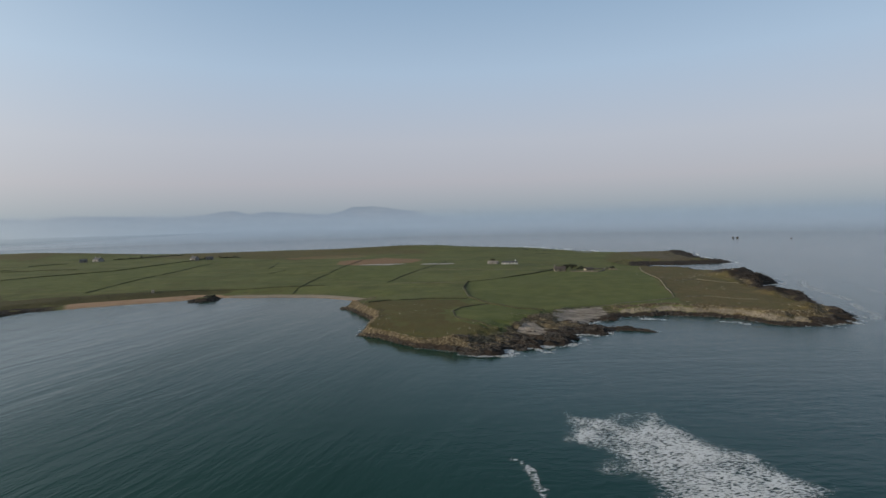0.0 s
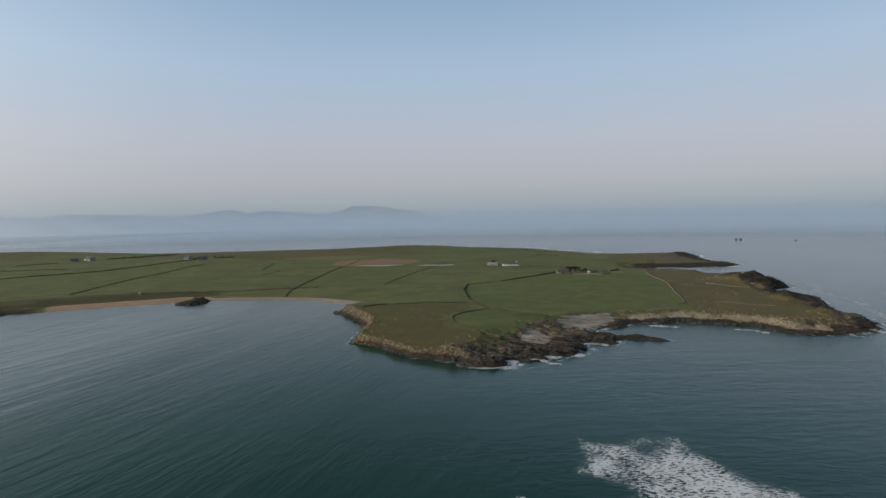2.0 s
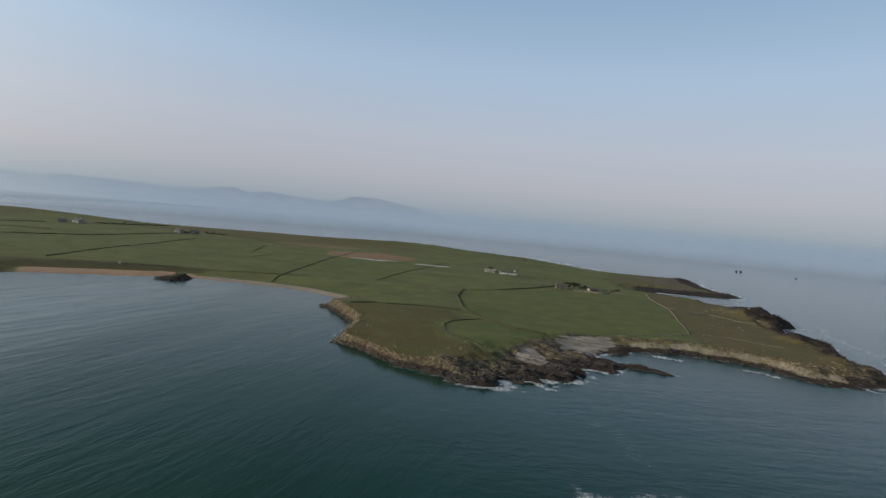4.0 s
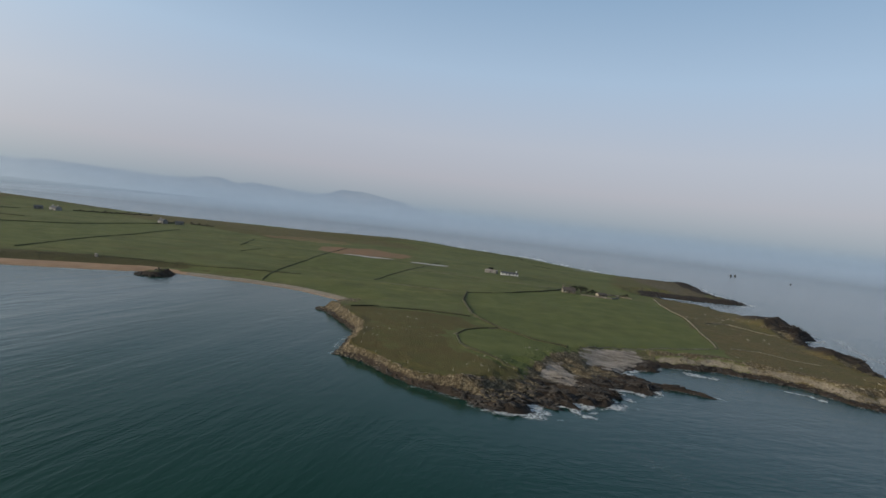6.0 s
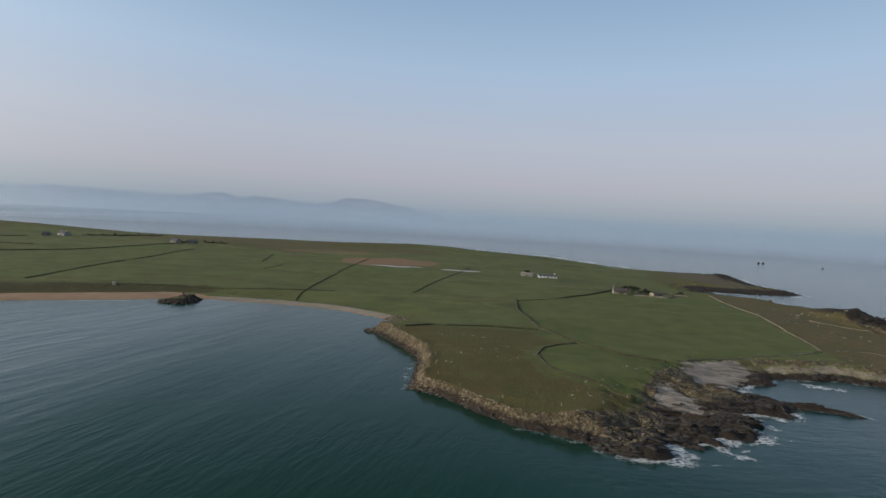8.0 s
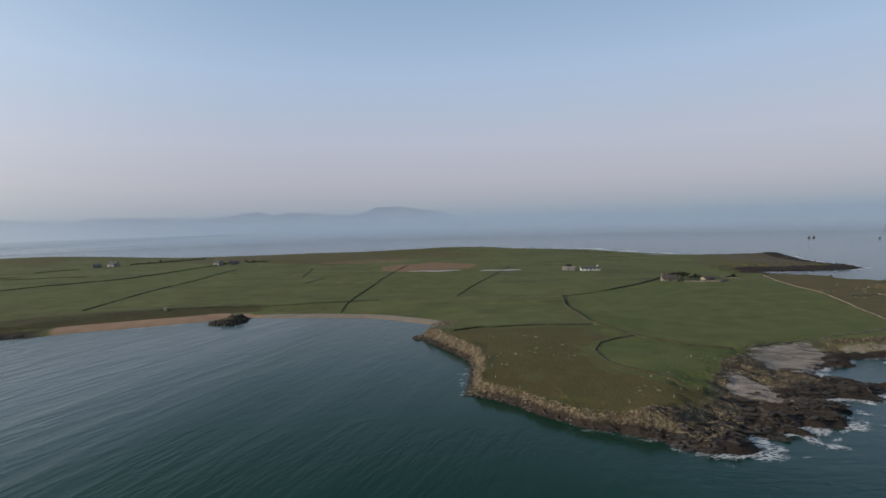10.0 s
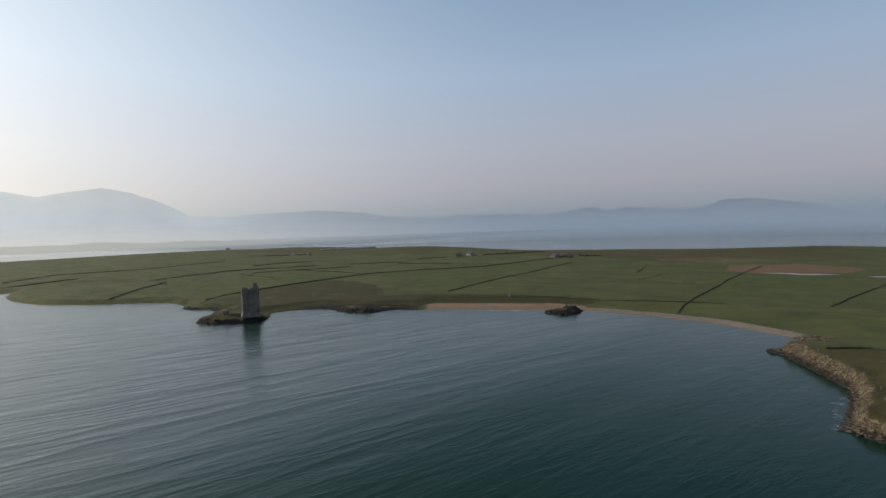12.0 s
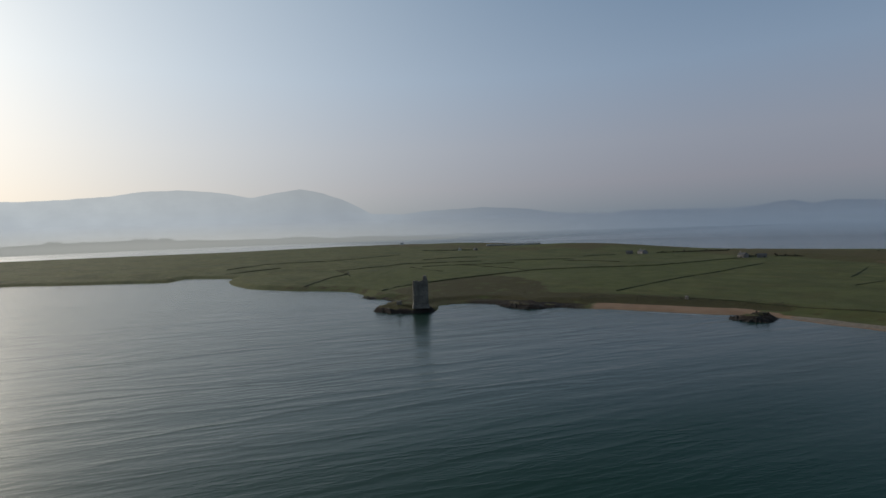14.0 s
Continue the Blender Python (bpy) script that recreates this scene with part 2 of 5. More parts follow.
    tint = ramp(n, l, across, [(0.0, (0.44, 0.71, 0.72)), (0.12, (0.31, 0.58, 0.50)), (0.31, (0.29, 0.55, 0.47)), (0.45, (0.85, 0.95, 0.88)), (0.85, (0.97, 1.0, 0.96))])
    # open sea: bluer base colour stands in for haze, reflection raised
    offing = maths(n, l, "MAXIMUM", grey(n, l, maths(n, l, "DIVIDE", sep.outputs["X"], 1000.0), 0.10, 0.32), grey(n, l, maths(n, l, "DIVIDE", sep.outputs["Y"], 2000.0), 0.26, 0.34))
    c = mixed(n, l, offing, c, (0.016, 0.055, 0.068))
    # pale base colour in the sheltered channel stands in for its bright sky reflection
    channel_sheen = grey(n, l, maths(n, l, "DIVIDE", sep.outputs["X"], -2000.0), 0.45, 0.52)
    l.new(mixed(n, l, maths(n, l, "MULTIPLY", channel_sheen, maths(n, l, "SUBTRACT", 1.0, offing)), c, (0.56, 0.54, 0.48)), p.inputs["Base Color"])
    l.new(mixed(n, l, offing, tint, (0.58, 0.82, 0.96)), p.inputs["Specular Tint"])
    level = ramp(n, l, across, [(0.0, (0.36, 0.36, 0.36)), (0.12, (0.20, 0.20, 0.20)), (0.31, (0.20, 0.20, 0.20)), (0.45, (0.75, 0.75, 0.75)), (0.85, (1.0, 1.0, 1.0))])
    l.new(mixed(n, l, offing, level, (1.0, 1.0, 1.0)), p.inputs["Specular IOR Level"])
    sheltered = grey(n, l, maths(n, l, "DIVIDE", sep.outputs["X"], -2000.0), 0.40, 0.50)
    rough = mixed(n, l, offing, maths(n, l, "ADD", maths(n, l, "MULTIPLY", west, 0.10), 0.14), (0.15, 0.15, 0.15))
    l.new(mixed(n, l, sheltered, rough, (0.38, 0.38, 0.38)), p.inputs["Roughness"])
    # wide glitter of the small ripples up-sun
    l.new(maths(n, l, "MULTIPLY", maths(n, l, "ADD", maths(n, l, "MULTIPLY", west, 0.2), maths(n, l, "MULTIPLY", sheltered, 0.8)), maths(n, l, "SUBTRACT", 1.0, offing)), p.inputs["Coat Weight"])
    p.inputs["Coat Roughness"].default_value, p.inputs["Coat IOR"].default_value = 0.48, 1.33
    h = maths(n, l, "MULTIPLY", h, maths(n, l, "SUBTRACT", 1.0, maths(n, l, "MULTIPLY", sheltered, 0.85)))
    bumped(n, l, p, h, 0.25, 0.6)
    return m


def foam_material():
    m, n, l, p = material("sea_foam")
    v = coords(n)
    vein = fractal(n, l, v, 1.15, 5, 0.62, (0.7, 1.6, 1.0, -0.25))
    net = maths(n, l, "SUBTRACT", 1.0, grey(n, l, maths(n, l, "ABSOLUTE", maths(n, l, "SUBTRACT", maths(n, l, "MULTIPLY", vein, 2.0), 1.0)), 0.0, 0.3))
    blot = fractal(n, l, v, 2.2, 8, 0.75, (0.6, 1.2, 1.0, -0.25))
    d = attr(n, "foam")
    a = maths(n, l, "ADD", maths(n, l, "MULTIPLY", net, 0.62), maths(n, l, "MULTIPLY", blot, 0.95))
    a = maths(n, l, "ADD", a, maths(n, l, "MULTIPLY", d, 0.84))
    a = grey(n, l, maths(n, l, "MULTIPLY", a, 0.5), 0.62, 0.82)
    a = maths(n, l, "MULTIPLY", a, grey(n, l, d, 0.02, 0.2))
    l.new(maths(n, l, "MULTIPLY", a, 0.8), p.inputs["Alpha"])
    p.inputs["Base Color"].default_value = (0.74, 0.76, 0.78, 1)
    p.inputs["Roughness"].default_value = 0.8
    bumped(n, l, p, blot, 0.5, 0.2)
    return m


def distance_material(name, stops, sunward_tint):
    """Far mountains and shores as a plain glowing backdrop: evening haze painted in by height, brighter on the sun
    side; the mountains pale towards the mist on the water.
    """
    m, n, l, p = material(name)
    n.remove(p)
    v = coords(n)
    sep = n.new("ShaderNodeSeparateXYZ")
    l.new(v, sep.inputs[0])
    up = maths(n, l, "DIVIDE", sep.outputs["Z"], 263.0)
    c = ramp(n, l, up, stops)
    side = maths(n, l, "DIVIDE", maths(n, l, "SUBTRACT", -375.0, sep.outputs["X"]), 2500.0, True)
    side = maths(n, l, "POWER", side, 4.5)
    c = mixed(n, l, side, c, mixed(n, l, 1.0, c, sunward_tint, "MULTIPLY"))
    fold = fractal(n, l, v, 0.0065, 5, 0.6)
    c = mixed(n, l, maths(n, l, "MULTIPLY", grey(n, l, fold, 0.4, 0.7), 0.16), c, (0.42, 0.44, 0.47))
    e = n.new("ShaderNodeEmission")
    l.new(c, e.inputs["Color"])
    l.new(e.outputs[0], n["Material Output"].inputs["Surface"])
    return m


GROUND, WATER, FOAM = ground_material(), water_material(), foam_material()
DULLSTONE = simple("mossy_wall_stone", (0.08, 0.072, 0.05), (0.27, 0.24, 0.18), 1.4, bump=0.8, dist=0.15)
STONE = simple("weathered_stone", (0.12, 0.105, 0.08), (0.40, 0.36, 0.28), 1.6, bump=0.8, dist=0.2)
DARKROCK = simple("weed_covered_rock", (0.014, 0.012, 0.011), (0.060, 0.048, 0.040), 1.2, 0.75, 0.8, 0.25)
BLACKROCK = simple("wet_black_rock", (0.010, 0.009, 0.008), (0.052, 0.042, 0.032), 1.0, 0.8, 0.8, 0.25)
REEFROCK = simple("dark_reef_rock", (0.03, 0.026, 0.022), (0.12, 0.10, 0.08), 0.8, 0.85, 0.9, 0.3)
LICHEN = simple("lichened_cliff_rock", (0.040, 0.032, 0.021), (0.34, 0.285, 0.195), 1.9, 0.95, 0.9, 0.25)
TOWERSTONE = simple("tower_rubble_stone", (0.14, 0.124, 0.098), (0.33, 0.295, 0.24), 1.8, 0.95, 0.9, 0.15)
BANK = simple("overgrown_bank", (0.027, 0.030, 0.012), (0.076, 0.073, 0.032), 1.4, 0.95, 0.9, 0.3)
HEDGE = simple("green_hedge_bank", (0.042, 0.050, 0.020), (0.100, 0.102, 0.045), 1.4, 0.95, 0.9, 0.3)
LEAF = simple("dark_evergreen_leaf", (0.012, 0.016, 0.007), (0.045, 0.050, 0.022), 2.0, 0.7, 0.2, 0.05)
BARK = simple("grey_bark", (0.05, 0.04, 0.03), (0.13, 0.11, 0.09), 6.0)
WHITEWASH = simple("whitewashed_render", (0.62, 0.61, 0.58), (0.82, 0.81, 0.78), 1.2, 0.85, 0.2, 0.02)
GREYRENDER = simple("grey_cement_render", (0.20, 0.19, 0.18), (0.32, 0.305, 0.285), 1.2, 0.9, 0.2, 0.02)
SLATE = simple("slate_roof", (0.05, 0.052, 0.058), (0.12, 0.122, 0.13), 2.5, 0.6, 0.4, 0.03)
PALEWALL = simple("weathered_pale_render", (0.28, 0.27, 0.255), (0.42, 0.40, 0.375), 1.2, 0.9, 0.2, 0.02)
PALEROOF = simple("weathered_cement_roof", (0.20, 0.18, 0.165), (0.36, 0.33, 0.30), 1.4, 0.8, 0.3, 0.03)
RUST = simple("rusted_iron_roof", (0.055, 0.045, 0.040), (0.13, 0.108, 0.095), 1.2, 0.8, 0.3, 0.03)
PAINT = simple("dark_painted_wood", (0.03, 0.03, 0.03), (0.07, 0.065, 0.06), 4.0, 0.6, 0.1, 0.01)
WOOD = simple("bleached_post_wood", (0.22, 0.19, 0.15), (0.46, 0.42, 0.35), 5.0, 0.9, 0.4, 0.01)
GLASS, *_, _gp = material("window_glass")
_gp.inputs["Base Color"].default_value = (0.02, 0.025, 0.03, 1)
_gp.inputs["Roughness"].default_value = 0.06


# ---- mesh helpers ----
def part(name, bm, mat, parent=None, label="", smooth=False):
    me = bpy.data.meshes.new(name)
    bm.normal_update()
    bm.to_mesh(me)
    bm.free()
    if smooth:
        me.shade_smooth()
    me.materials.append(mat)
    ob = new(name, me)
    if parent:
        ob.parent = parent
    if label:
        tagged(ob, label)
    return ob


def base(name, x, y, z, turn=0.0):
    ob = new(name)
    ob.matrix_basis = pose(x, y, z, 0, 0, turn)
    return ob


def box(bm, x0, y0, z0, x1, y1, z1):
    vs = [bm.verts.new((x, y, z)) for z in (z0, z1) for x, y in ((x0, y0), (x1, y0), (x1, y1), (x0, y1))]
    for f in ((3, 2, 1, 0), (4, 5, 6, 7), (0, 1, 5, 4), (1, 2, 6, 5), (2, 3, 7, 6), (3, 0, 4, 7)):
        bm.faces.new([vs[k] for k in f])
    return vs


def from_data(name, verts, faces, mats, smooth=False):
    me = bpy.data.meshes.new(name)
    me.from_pydata(verts, [], faces)
    me.update()
    for m in mats if isinstance(mats, (list, tuple)) else [mats]:
        me.materials.append(m)
    if smooth:
        me.shade_smooth()
    return new(name, me)


def lattice(ix, iy, seed):
    h = np.sin(ix * 127.1 + iy * 311.7 + seed * 74.7) * 43758.5453
    return h - np.floor(h)


def field_noise(x, y, scale, seed=0, octaves=4):
    """Smooth value noise on the plan, 0 to 1."""
    x, y = np.asarray(x, float), np.asarray(y, float)
    total, weight = np.zeros(np.broadcast(x, y).shape), 0.0
    for o in range(octaves):
        s = 2.0**o / scale
        fx, fy = x * s + 17.3 * o, y * s + 9.1 * o
        ix, iy = np.floor(fx), np.floor(fy)
        u, v = fx - ix, fy - iy
        u, v = u * u * (3 - 2 * u), v * v * (3 - 2 * v)
        a, b = lattice(ix, iy, seed + o), lattice(ix + 1, iy, seed + o)
        c, d = lattice(ix, iy + 1, seed + o), lattice(ix + 1, iy + 1, seed + o)
        total += 0.5**o * ((a * (1 - u) + b * u) * (1 - v) + (c * (1 - u) + d * u) * v)
        weight += 0.5**o
    return total / weight


def step(x, a, b):
    t = np.clip((x - a) / (b - a), 0, 1)
    return t * t * (3 - 2 * t)


# ---- the plan: shoreline by stretches, and the lie of the land ----
WEST = [(-1072, -300), (-700, -260), (-600, -100), (-524, 29), (-493, 62), (-468, 94), (-446, 119), (-470, 134), (-437, 160),
        (-413, 151), (-381, 146), (-350, 148.5), (-320, 162), (-300, 178), (-290, 183), (-275, 182.7), (-258, 178), (-253.5, 175.5), (-247, 181), (-239, 184)]
TOWER_ROCK = [(-230, 173.5), (-222, 165), (-219, 159.5), (-209, 162), (-201.5, 168), (-198.8, 176)]
NECK = [(-204, 182), (-211, 187), (-210.5, 194)]
WEED_SHORE = [(-204.5, 201), (-197, 206), (-188, 203.5), (-179, 204.5), (-172, 209), (-172.5, 215), (-165, 219)]
BEACH = [(-154, 226), (-138, 233), (-121, 240), (-112, 246), (-105, 248), (-89, 245.5), (-77, 245), (-61, 242), (-53, 238.6), (-44.5, 233),
         (-38.5, 229), (-35, 224)]
FLANK = [(-33.5, 217), (-36.5, 212), (-41, 208.6), (-36.8, 204.6), (-32, 195.5), (-29, 189), (-25.9, 183), (-25, 174), (-25.3, 166), (-26, 160), (-26.6, 157.2)]
FRONT = [(-23.4, 156), (-20.6, 154), (-17.6, 150.8), (-13.6, 147), (-10.2, 143.4), (-6.5, 140.5), (-2.5, 138.6)]
CLIFF = FLANK + FRONT
LEDGES = [(0.4, 137.2), (3.3, 135.4), (5.3, 132.6), (7.8, 130.4)]
PLATFORM = [(9.4, 131), (12, 132.8), (14.8, 134.3), (16.6, 137.6), (18.6, 135.3), (21.2, 136.6), (24.5, 136.8), (22.5, 139.5), (25, 141.2), (22.3, 144.2), (23.9, 146.3),
            (25.5, 143.2), (28, 141.6), (32, 142.5), (34.5, 143.8), (37.5, 148.4), (35, 150.3), (30.5, 152)]
SKERRIES = [(33.5, 153.5), (40, 153.6), (43.5, 152.3), (48.4, 154.2), (53.5, 155), (59.3, 155.4), (58, 157), (52, 159.8), (47, 161.7), (44, 164)]
COVE_HEAD = [(44.6, 166.5), (46.3, 169.6), (50, 172), (53, 171.5), (57.8, 171.4), (57, 175), (60, 177)]
COVE = [(66, 178), (76, 179.5), (85, 175.5), (94, 170.5), (100, 160), (105, 155.5)]
HEATH_TIP = [(112, 158), (118, 156.5), (129.5, 167), (134, 178), (131, 182), (137, 200), (141, 209), (142, 224), (142.6, 246), (158, 256),
             (163.5, 270), (158, 287), (151, 303), (149, 318)]
REEF = [(145, 330), (134, 345), (138, 362), (160, 360), (185, 361), (197, 367), (201, 380), (197, 402), (202, 430), (214, 462), (208, 476), (180, 486)]
FAR_EAST = [(150, 505), (135, 528), (118, 560), (102, 600), (60, 618), (25, 624)]
FAR = [(-5, 626), (-80, 630), (-190, 635), (-300, 600), (-420, 615), (-560, 650),
       (-700, 640), (-820, 620), (-904, 600), (-960, 500), (-966, 300), (-1036, 143), (-1072, 0)]
# per stretch: ledge height, ledge width, top height, width of the rise, and how far it is sand, weed rock or cliff
STRETCHES = [
    (WEST, 0.35, 1.0, 1.9, 7.0, 0, 0.25, 0),
    (TOWER_ROCK, 1.6, 2.0, 2.6, 6.0, 0, 0.75, 0.15),
    (NECK, 0.4, 4.0, 1.8, 9.0, 0, 0.1, 0),
    (WEED_SHORE, 0.5, 7.0, 2.0, 10.0, 0, 0.5, 0),
    (BEACH, 0.7, 9.0, 2.2, 15.0, 1, 0, 0),
    (FLANK, 0.7, 0.6, 3.0, 2.6, 0, 0.8, 1),
    (FRONT, 0.7, 0.5, 2.3, 1.3, 0, 0.8, 1),
    (LEDGES, 0.8, 2.2, 3.3, 2.2, 0, 0.9, 1),
    (PLATFORM, 0.9, 6.0, 3.1, 13.0, 0, 1, 0.9),
    (SKERRIES, 0.8, 8.0, 3.0, 14.0, 0, 1, 0.9),
    (COVE_HEAD, 0.7, 4.0, 2.9, 12.0, 0, 0.85, 0.5),
    (COVE, 0.7, 2.4, 2.9, 6.0, 0, 0.85, 0.85),
    (HEATH_TIP, 1.3, 9.0, 3.2, 6.0, 0, 1.0, 0.6),
    (REEF, 1.4, 20.0, 2.5, 8.0, 0, 1, 0.3),
    (FAR_EAST, 0.4, 4.0, 1.4, 16.0, 0.5, 0, 0),
    (FAR, 0.5, 4.0, 2.6, 12.0, 0.5, 0, 0),
]
COAST = np.array([p for s in STRETCHES for p in s[0]], float)
KIND = np.array([s[1:] for s in STRETCHES for p in s[0]], float)
A, B = COAST, np.roll(COAST, -1, 0)
OUTCROPS = [(145, 255, 12, 22, 3.6), (131, 205, 9, 8, 2.0), (121, 172, 8, 7, 0.8)]
HILLS = [(-35, 575, 80, 60, 4.2), (105, 480, 55, 70, -1.7), (-440, 565, 90, 55, 5.5), (-660, 560, 130, 70, 4.5), (-240, 540, 120, 50, 1.2), (-820, 400, 120, 160, 1.0),
         (203, 462, 12, 8, 2.2), (-5, 170, 40, 30, 0.5), (60, 300, 60, 50, 0.4)]


def shore(x, y):
    """Distance inland from the shoreline (negative in the sea) and the blended kind of shore."""
    x, y = np.atleast_1d(np.asarray(x, float)), np.atleast_1d(np.asarray(y, float))
    out_d, out_k = np.empty(len(x)), np.empty((len(x), KIND.shape[1]))
    for s in range(0, len(x), 20000):
        p = np.stack([x[s : s + 20000], y[s : s + 20000]], 1)
        ab = B - A
        u = np.clip(((p[:, None] - A) * ab).sum(-1) / (ab * ab).sum(-1), 0, 1)
        d = np.linalg.norm(p[:, None] - A - u[..., None] * ab, axis=-1)
        near = d.min(1)
        w = np.exp(-np.minimum((d - near[:, None]) / 3.0, 40))
        k = (w[..., None] * (KIND[None] * (1 - u[..., None]) + np.roll(KIND, -1, 0)[None] * u[..., None])).sum(1) / w.sum(1)[:, None]
        up = (A[:, 1] > p[:, 1:2]) != (B[:, 1] > p[:, 1:2])
        cross = A[:, 0] + (p[:, 1:2] - A[:, 1]) / np.where(B[:, 1] == A[:, 1], 1e-9, B[:, 1] - A[:, 1]) * (B[:, 0] - A[:, 0])
        inside = ((up & (p[:, :1] < cross)).sum(1) % 2) == 1
        out_d[s : s + 20000], out_k[s : s + 20000] = np.where(inside, near, -near), k
    return out_d, out_k


def inside_poly(x, y, poly):
    r = np.zeros(len(x), bool)
    for (ax, ay), (bx, by) in zip(poly, poly[1:] + poly[:1]):
        if ay != by:
            r ^= ((ay > y) != (by > y)) & (x < ax + (y - ay) / (by - ay) * (bx - ax))
    return r


def soft_poly(x, y, poly, seed):
    total = 0.0
    for k, amp in enumerate((5, 8, 11, 14)):
        wx = x + (field_noise(x, y, 8, seed + k) - 0.5) * amp + (k - 1.5) * 0.8
        wy = y + (field_noise(x, y, 8, seed + 9 + k) - 0.5) * amp + (1.5 - k) * 0.8
        total = total + inside_poly(wx, wy, poly) / 4.0
    return total


# two tongues of grey shingle at the head of the rock ledges
SHINGLE_A = [(38.5, 179), (46, 184), (56, 187.5), (56, 181), (52.7, 177), (47, 169.5), (41, 165.5), (35, 168.5)]
SHINGLE_B = [(21.5, 158.5), (27, 166), (27.7, 158), (30, 152), (28.8, 147.2), (24, 149), (20, 150.5)]
GRASS = [(2, 141.5), (7, 142), (11.5, 145.5), (14.8, 148.5), (18.5, 156), (24, 166), (28, 170), (33, 176), (37, 181), (48, 186), (62, 189), (80, 190), (60, 215), (0, 215), (-12, 170), (-10, 150)]
STRATA = [(27.5, 166), (29, 158), (32, 154), (38, 160), (44, 164.5), (47, 169.5), (41, 165), (35, 168.5), (37, 177), (33, 175)]
SALTINGS = [(-201, 203), (-206, 226), (-184, 245), (-160, 255), (-135, 262), (-120, 262), (-126, 250), (-150, 240), (-170, 227), (-180, 214)]
WEED = [(-2, 126), (4, 135), (9, 137.5), (14, 141), (18.5, 146.5), (23, 148.5), (28.8, 146.8), (33, 153), (37, 159), (43, 163), (46.5, 168), (62, 170), (64, 150), (30, 130)]


def islet(x, y):
    """The dark rock that stands in the bay before the beach, and low black rocks beside the beach."""
    rings = [np.sqrt(((x - cx) / rx) ** 2 + ((y - cy) / ry) ** 2) for cx, cy, rx, ry in ((-108.5, 238.5, 6.4, 4.6), (-107, 243.5, 5.0, 4.8), (-184.5, 209, 13.0, 6.5), (-175, 217, 5.0, 5.0), (-258, 177.5, 7.0, 1.6), (-243, 181.5, 6.0, 1.5))]
    tall = np.choose(np.argmin(rings, 0), [2.1, 2.3, 1.9, 1.2, 0.75, 0.75])
    return tall, 1.0 - np.minimum.reduce(rings) + 0.35 * (field_noise(x, y, 3.0, 5) - 0.5)


def inland(x, y):
    """Height of the ground, and all that the zones need."""
    x, y = np.atleast_1d(np.asarray(x, float)), np.atleast_1d(np.asarray(y, float))
    d, k = shore(x, y)
    ledgy = np.clip((k[:, 5] - 0.88) * 9, 0, 1)
    bx, by = 0.87 * x - 0.5 * y, 0.5 * x + 0.87 * y
    fingers = 1 - np.abs(2 * field_noise(bx / 7.0, by, 4.5, 9, 3) - 1)
    jag = (fingers - 0.62) * 9.0 * ledgy + (field_noise(x, y, 9.0, 1) - 0.5) * 3.2 + (field_noise(x, y, 2.5, 2) - 0.5) * 1.6
    rocky = np.clip(np.maximum(k[:, 5], k[:, 6]), 0, 1)
    dj = d - 0.4 * np.clip(k[:, 6] * 1.4, 0, 1) + jag * (0.25 + 0.75 * rocky) * np.clip(1 - np.abs(d) / 40, 0, 1)
    lh, lw, th, tw = k[:, 0], k[:, 1], k[:, 2], k[:, 3]
    ledge = lh * step(dj, -0.3, np.maximum(1.2, 0.55 * lw))
    z = ledge + (th - lh) * step(dj, lw * 0.8, lw * 0.8 + tw) + (3.2 - th) * step(dj, lw + tw, lw + tw + 70)
    along_bed, across_bed = 0.87 * x - 0.5 * y, 0.5 * x + 0.87 * y
    beds = 1 - np.abs(2 * field_noise(along_bed / 6.0, across_bed, 2.2, 8, 3) - 1)
    crag = (beds - 0.65) * 2.2 + (field_noise(x, y, 2.0, 3) - 0.5) * 1.8
    z += crag * (1 - np.maximum.reduce([soft_poly(x, y, SHINGLE_A, 26), soft_poly(x, y, SHINGLE_B, 29), soft_poly(x, y, GRASS, 34)])) * rocky * step(dj, 0, 2) * (1 - step(dj, lw + tw * 0.6, lw + tw * 1.1)) * 0.7
    z += (field_noise(x, y, 60, 7) - 0.5) * 0.9 * step(dj, 6, 40)
    for hx, hy, rx, ry, hh in HILLS:
        z += hh * np.exp(-((x - hx) / rx) ** 2 - ((y - hy) / ry) ** 2) * step(dj, 0, 14)
    for hx, hy, rx, ry, hh in OUTCROPS:
        z += hh * np.exp(-((((x - hx) / rx) ** 2 + ((y - hy) / ry) ** 2) ** 2)) * step(dj, 0, 4) * (0.8 + 0.4 * field_noise(x, y, 5, 63))
    z = np.where(dj < 0, np.maximum(-3.0, dj * 0.35), z)
    z = z + np.maximum(2.7 - z, 0) * soft_poly(x, y, GRASS, 34)
    tall, i = islet(x, y)
    z = np.maximum(z, np.where(i > -0.3, tall * step(i, -0.05, 0.75) - 0.3 + (field_noise(x, y, 1.6, 6) - 0.5) * 0.9 * step(i, 0, 0.3), -3))
    return z, d, dj, k, i


def height(x, y):
    return float(inland(x, y)[0][0])


def spaced(*runs):
    out = []
    for a, b, s in runs:
        out += list(np.arange(a, b, s))
    return np.array(out + [runs[-1][1]])


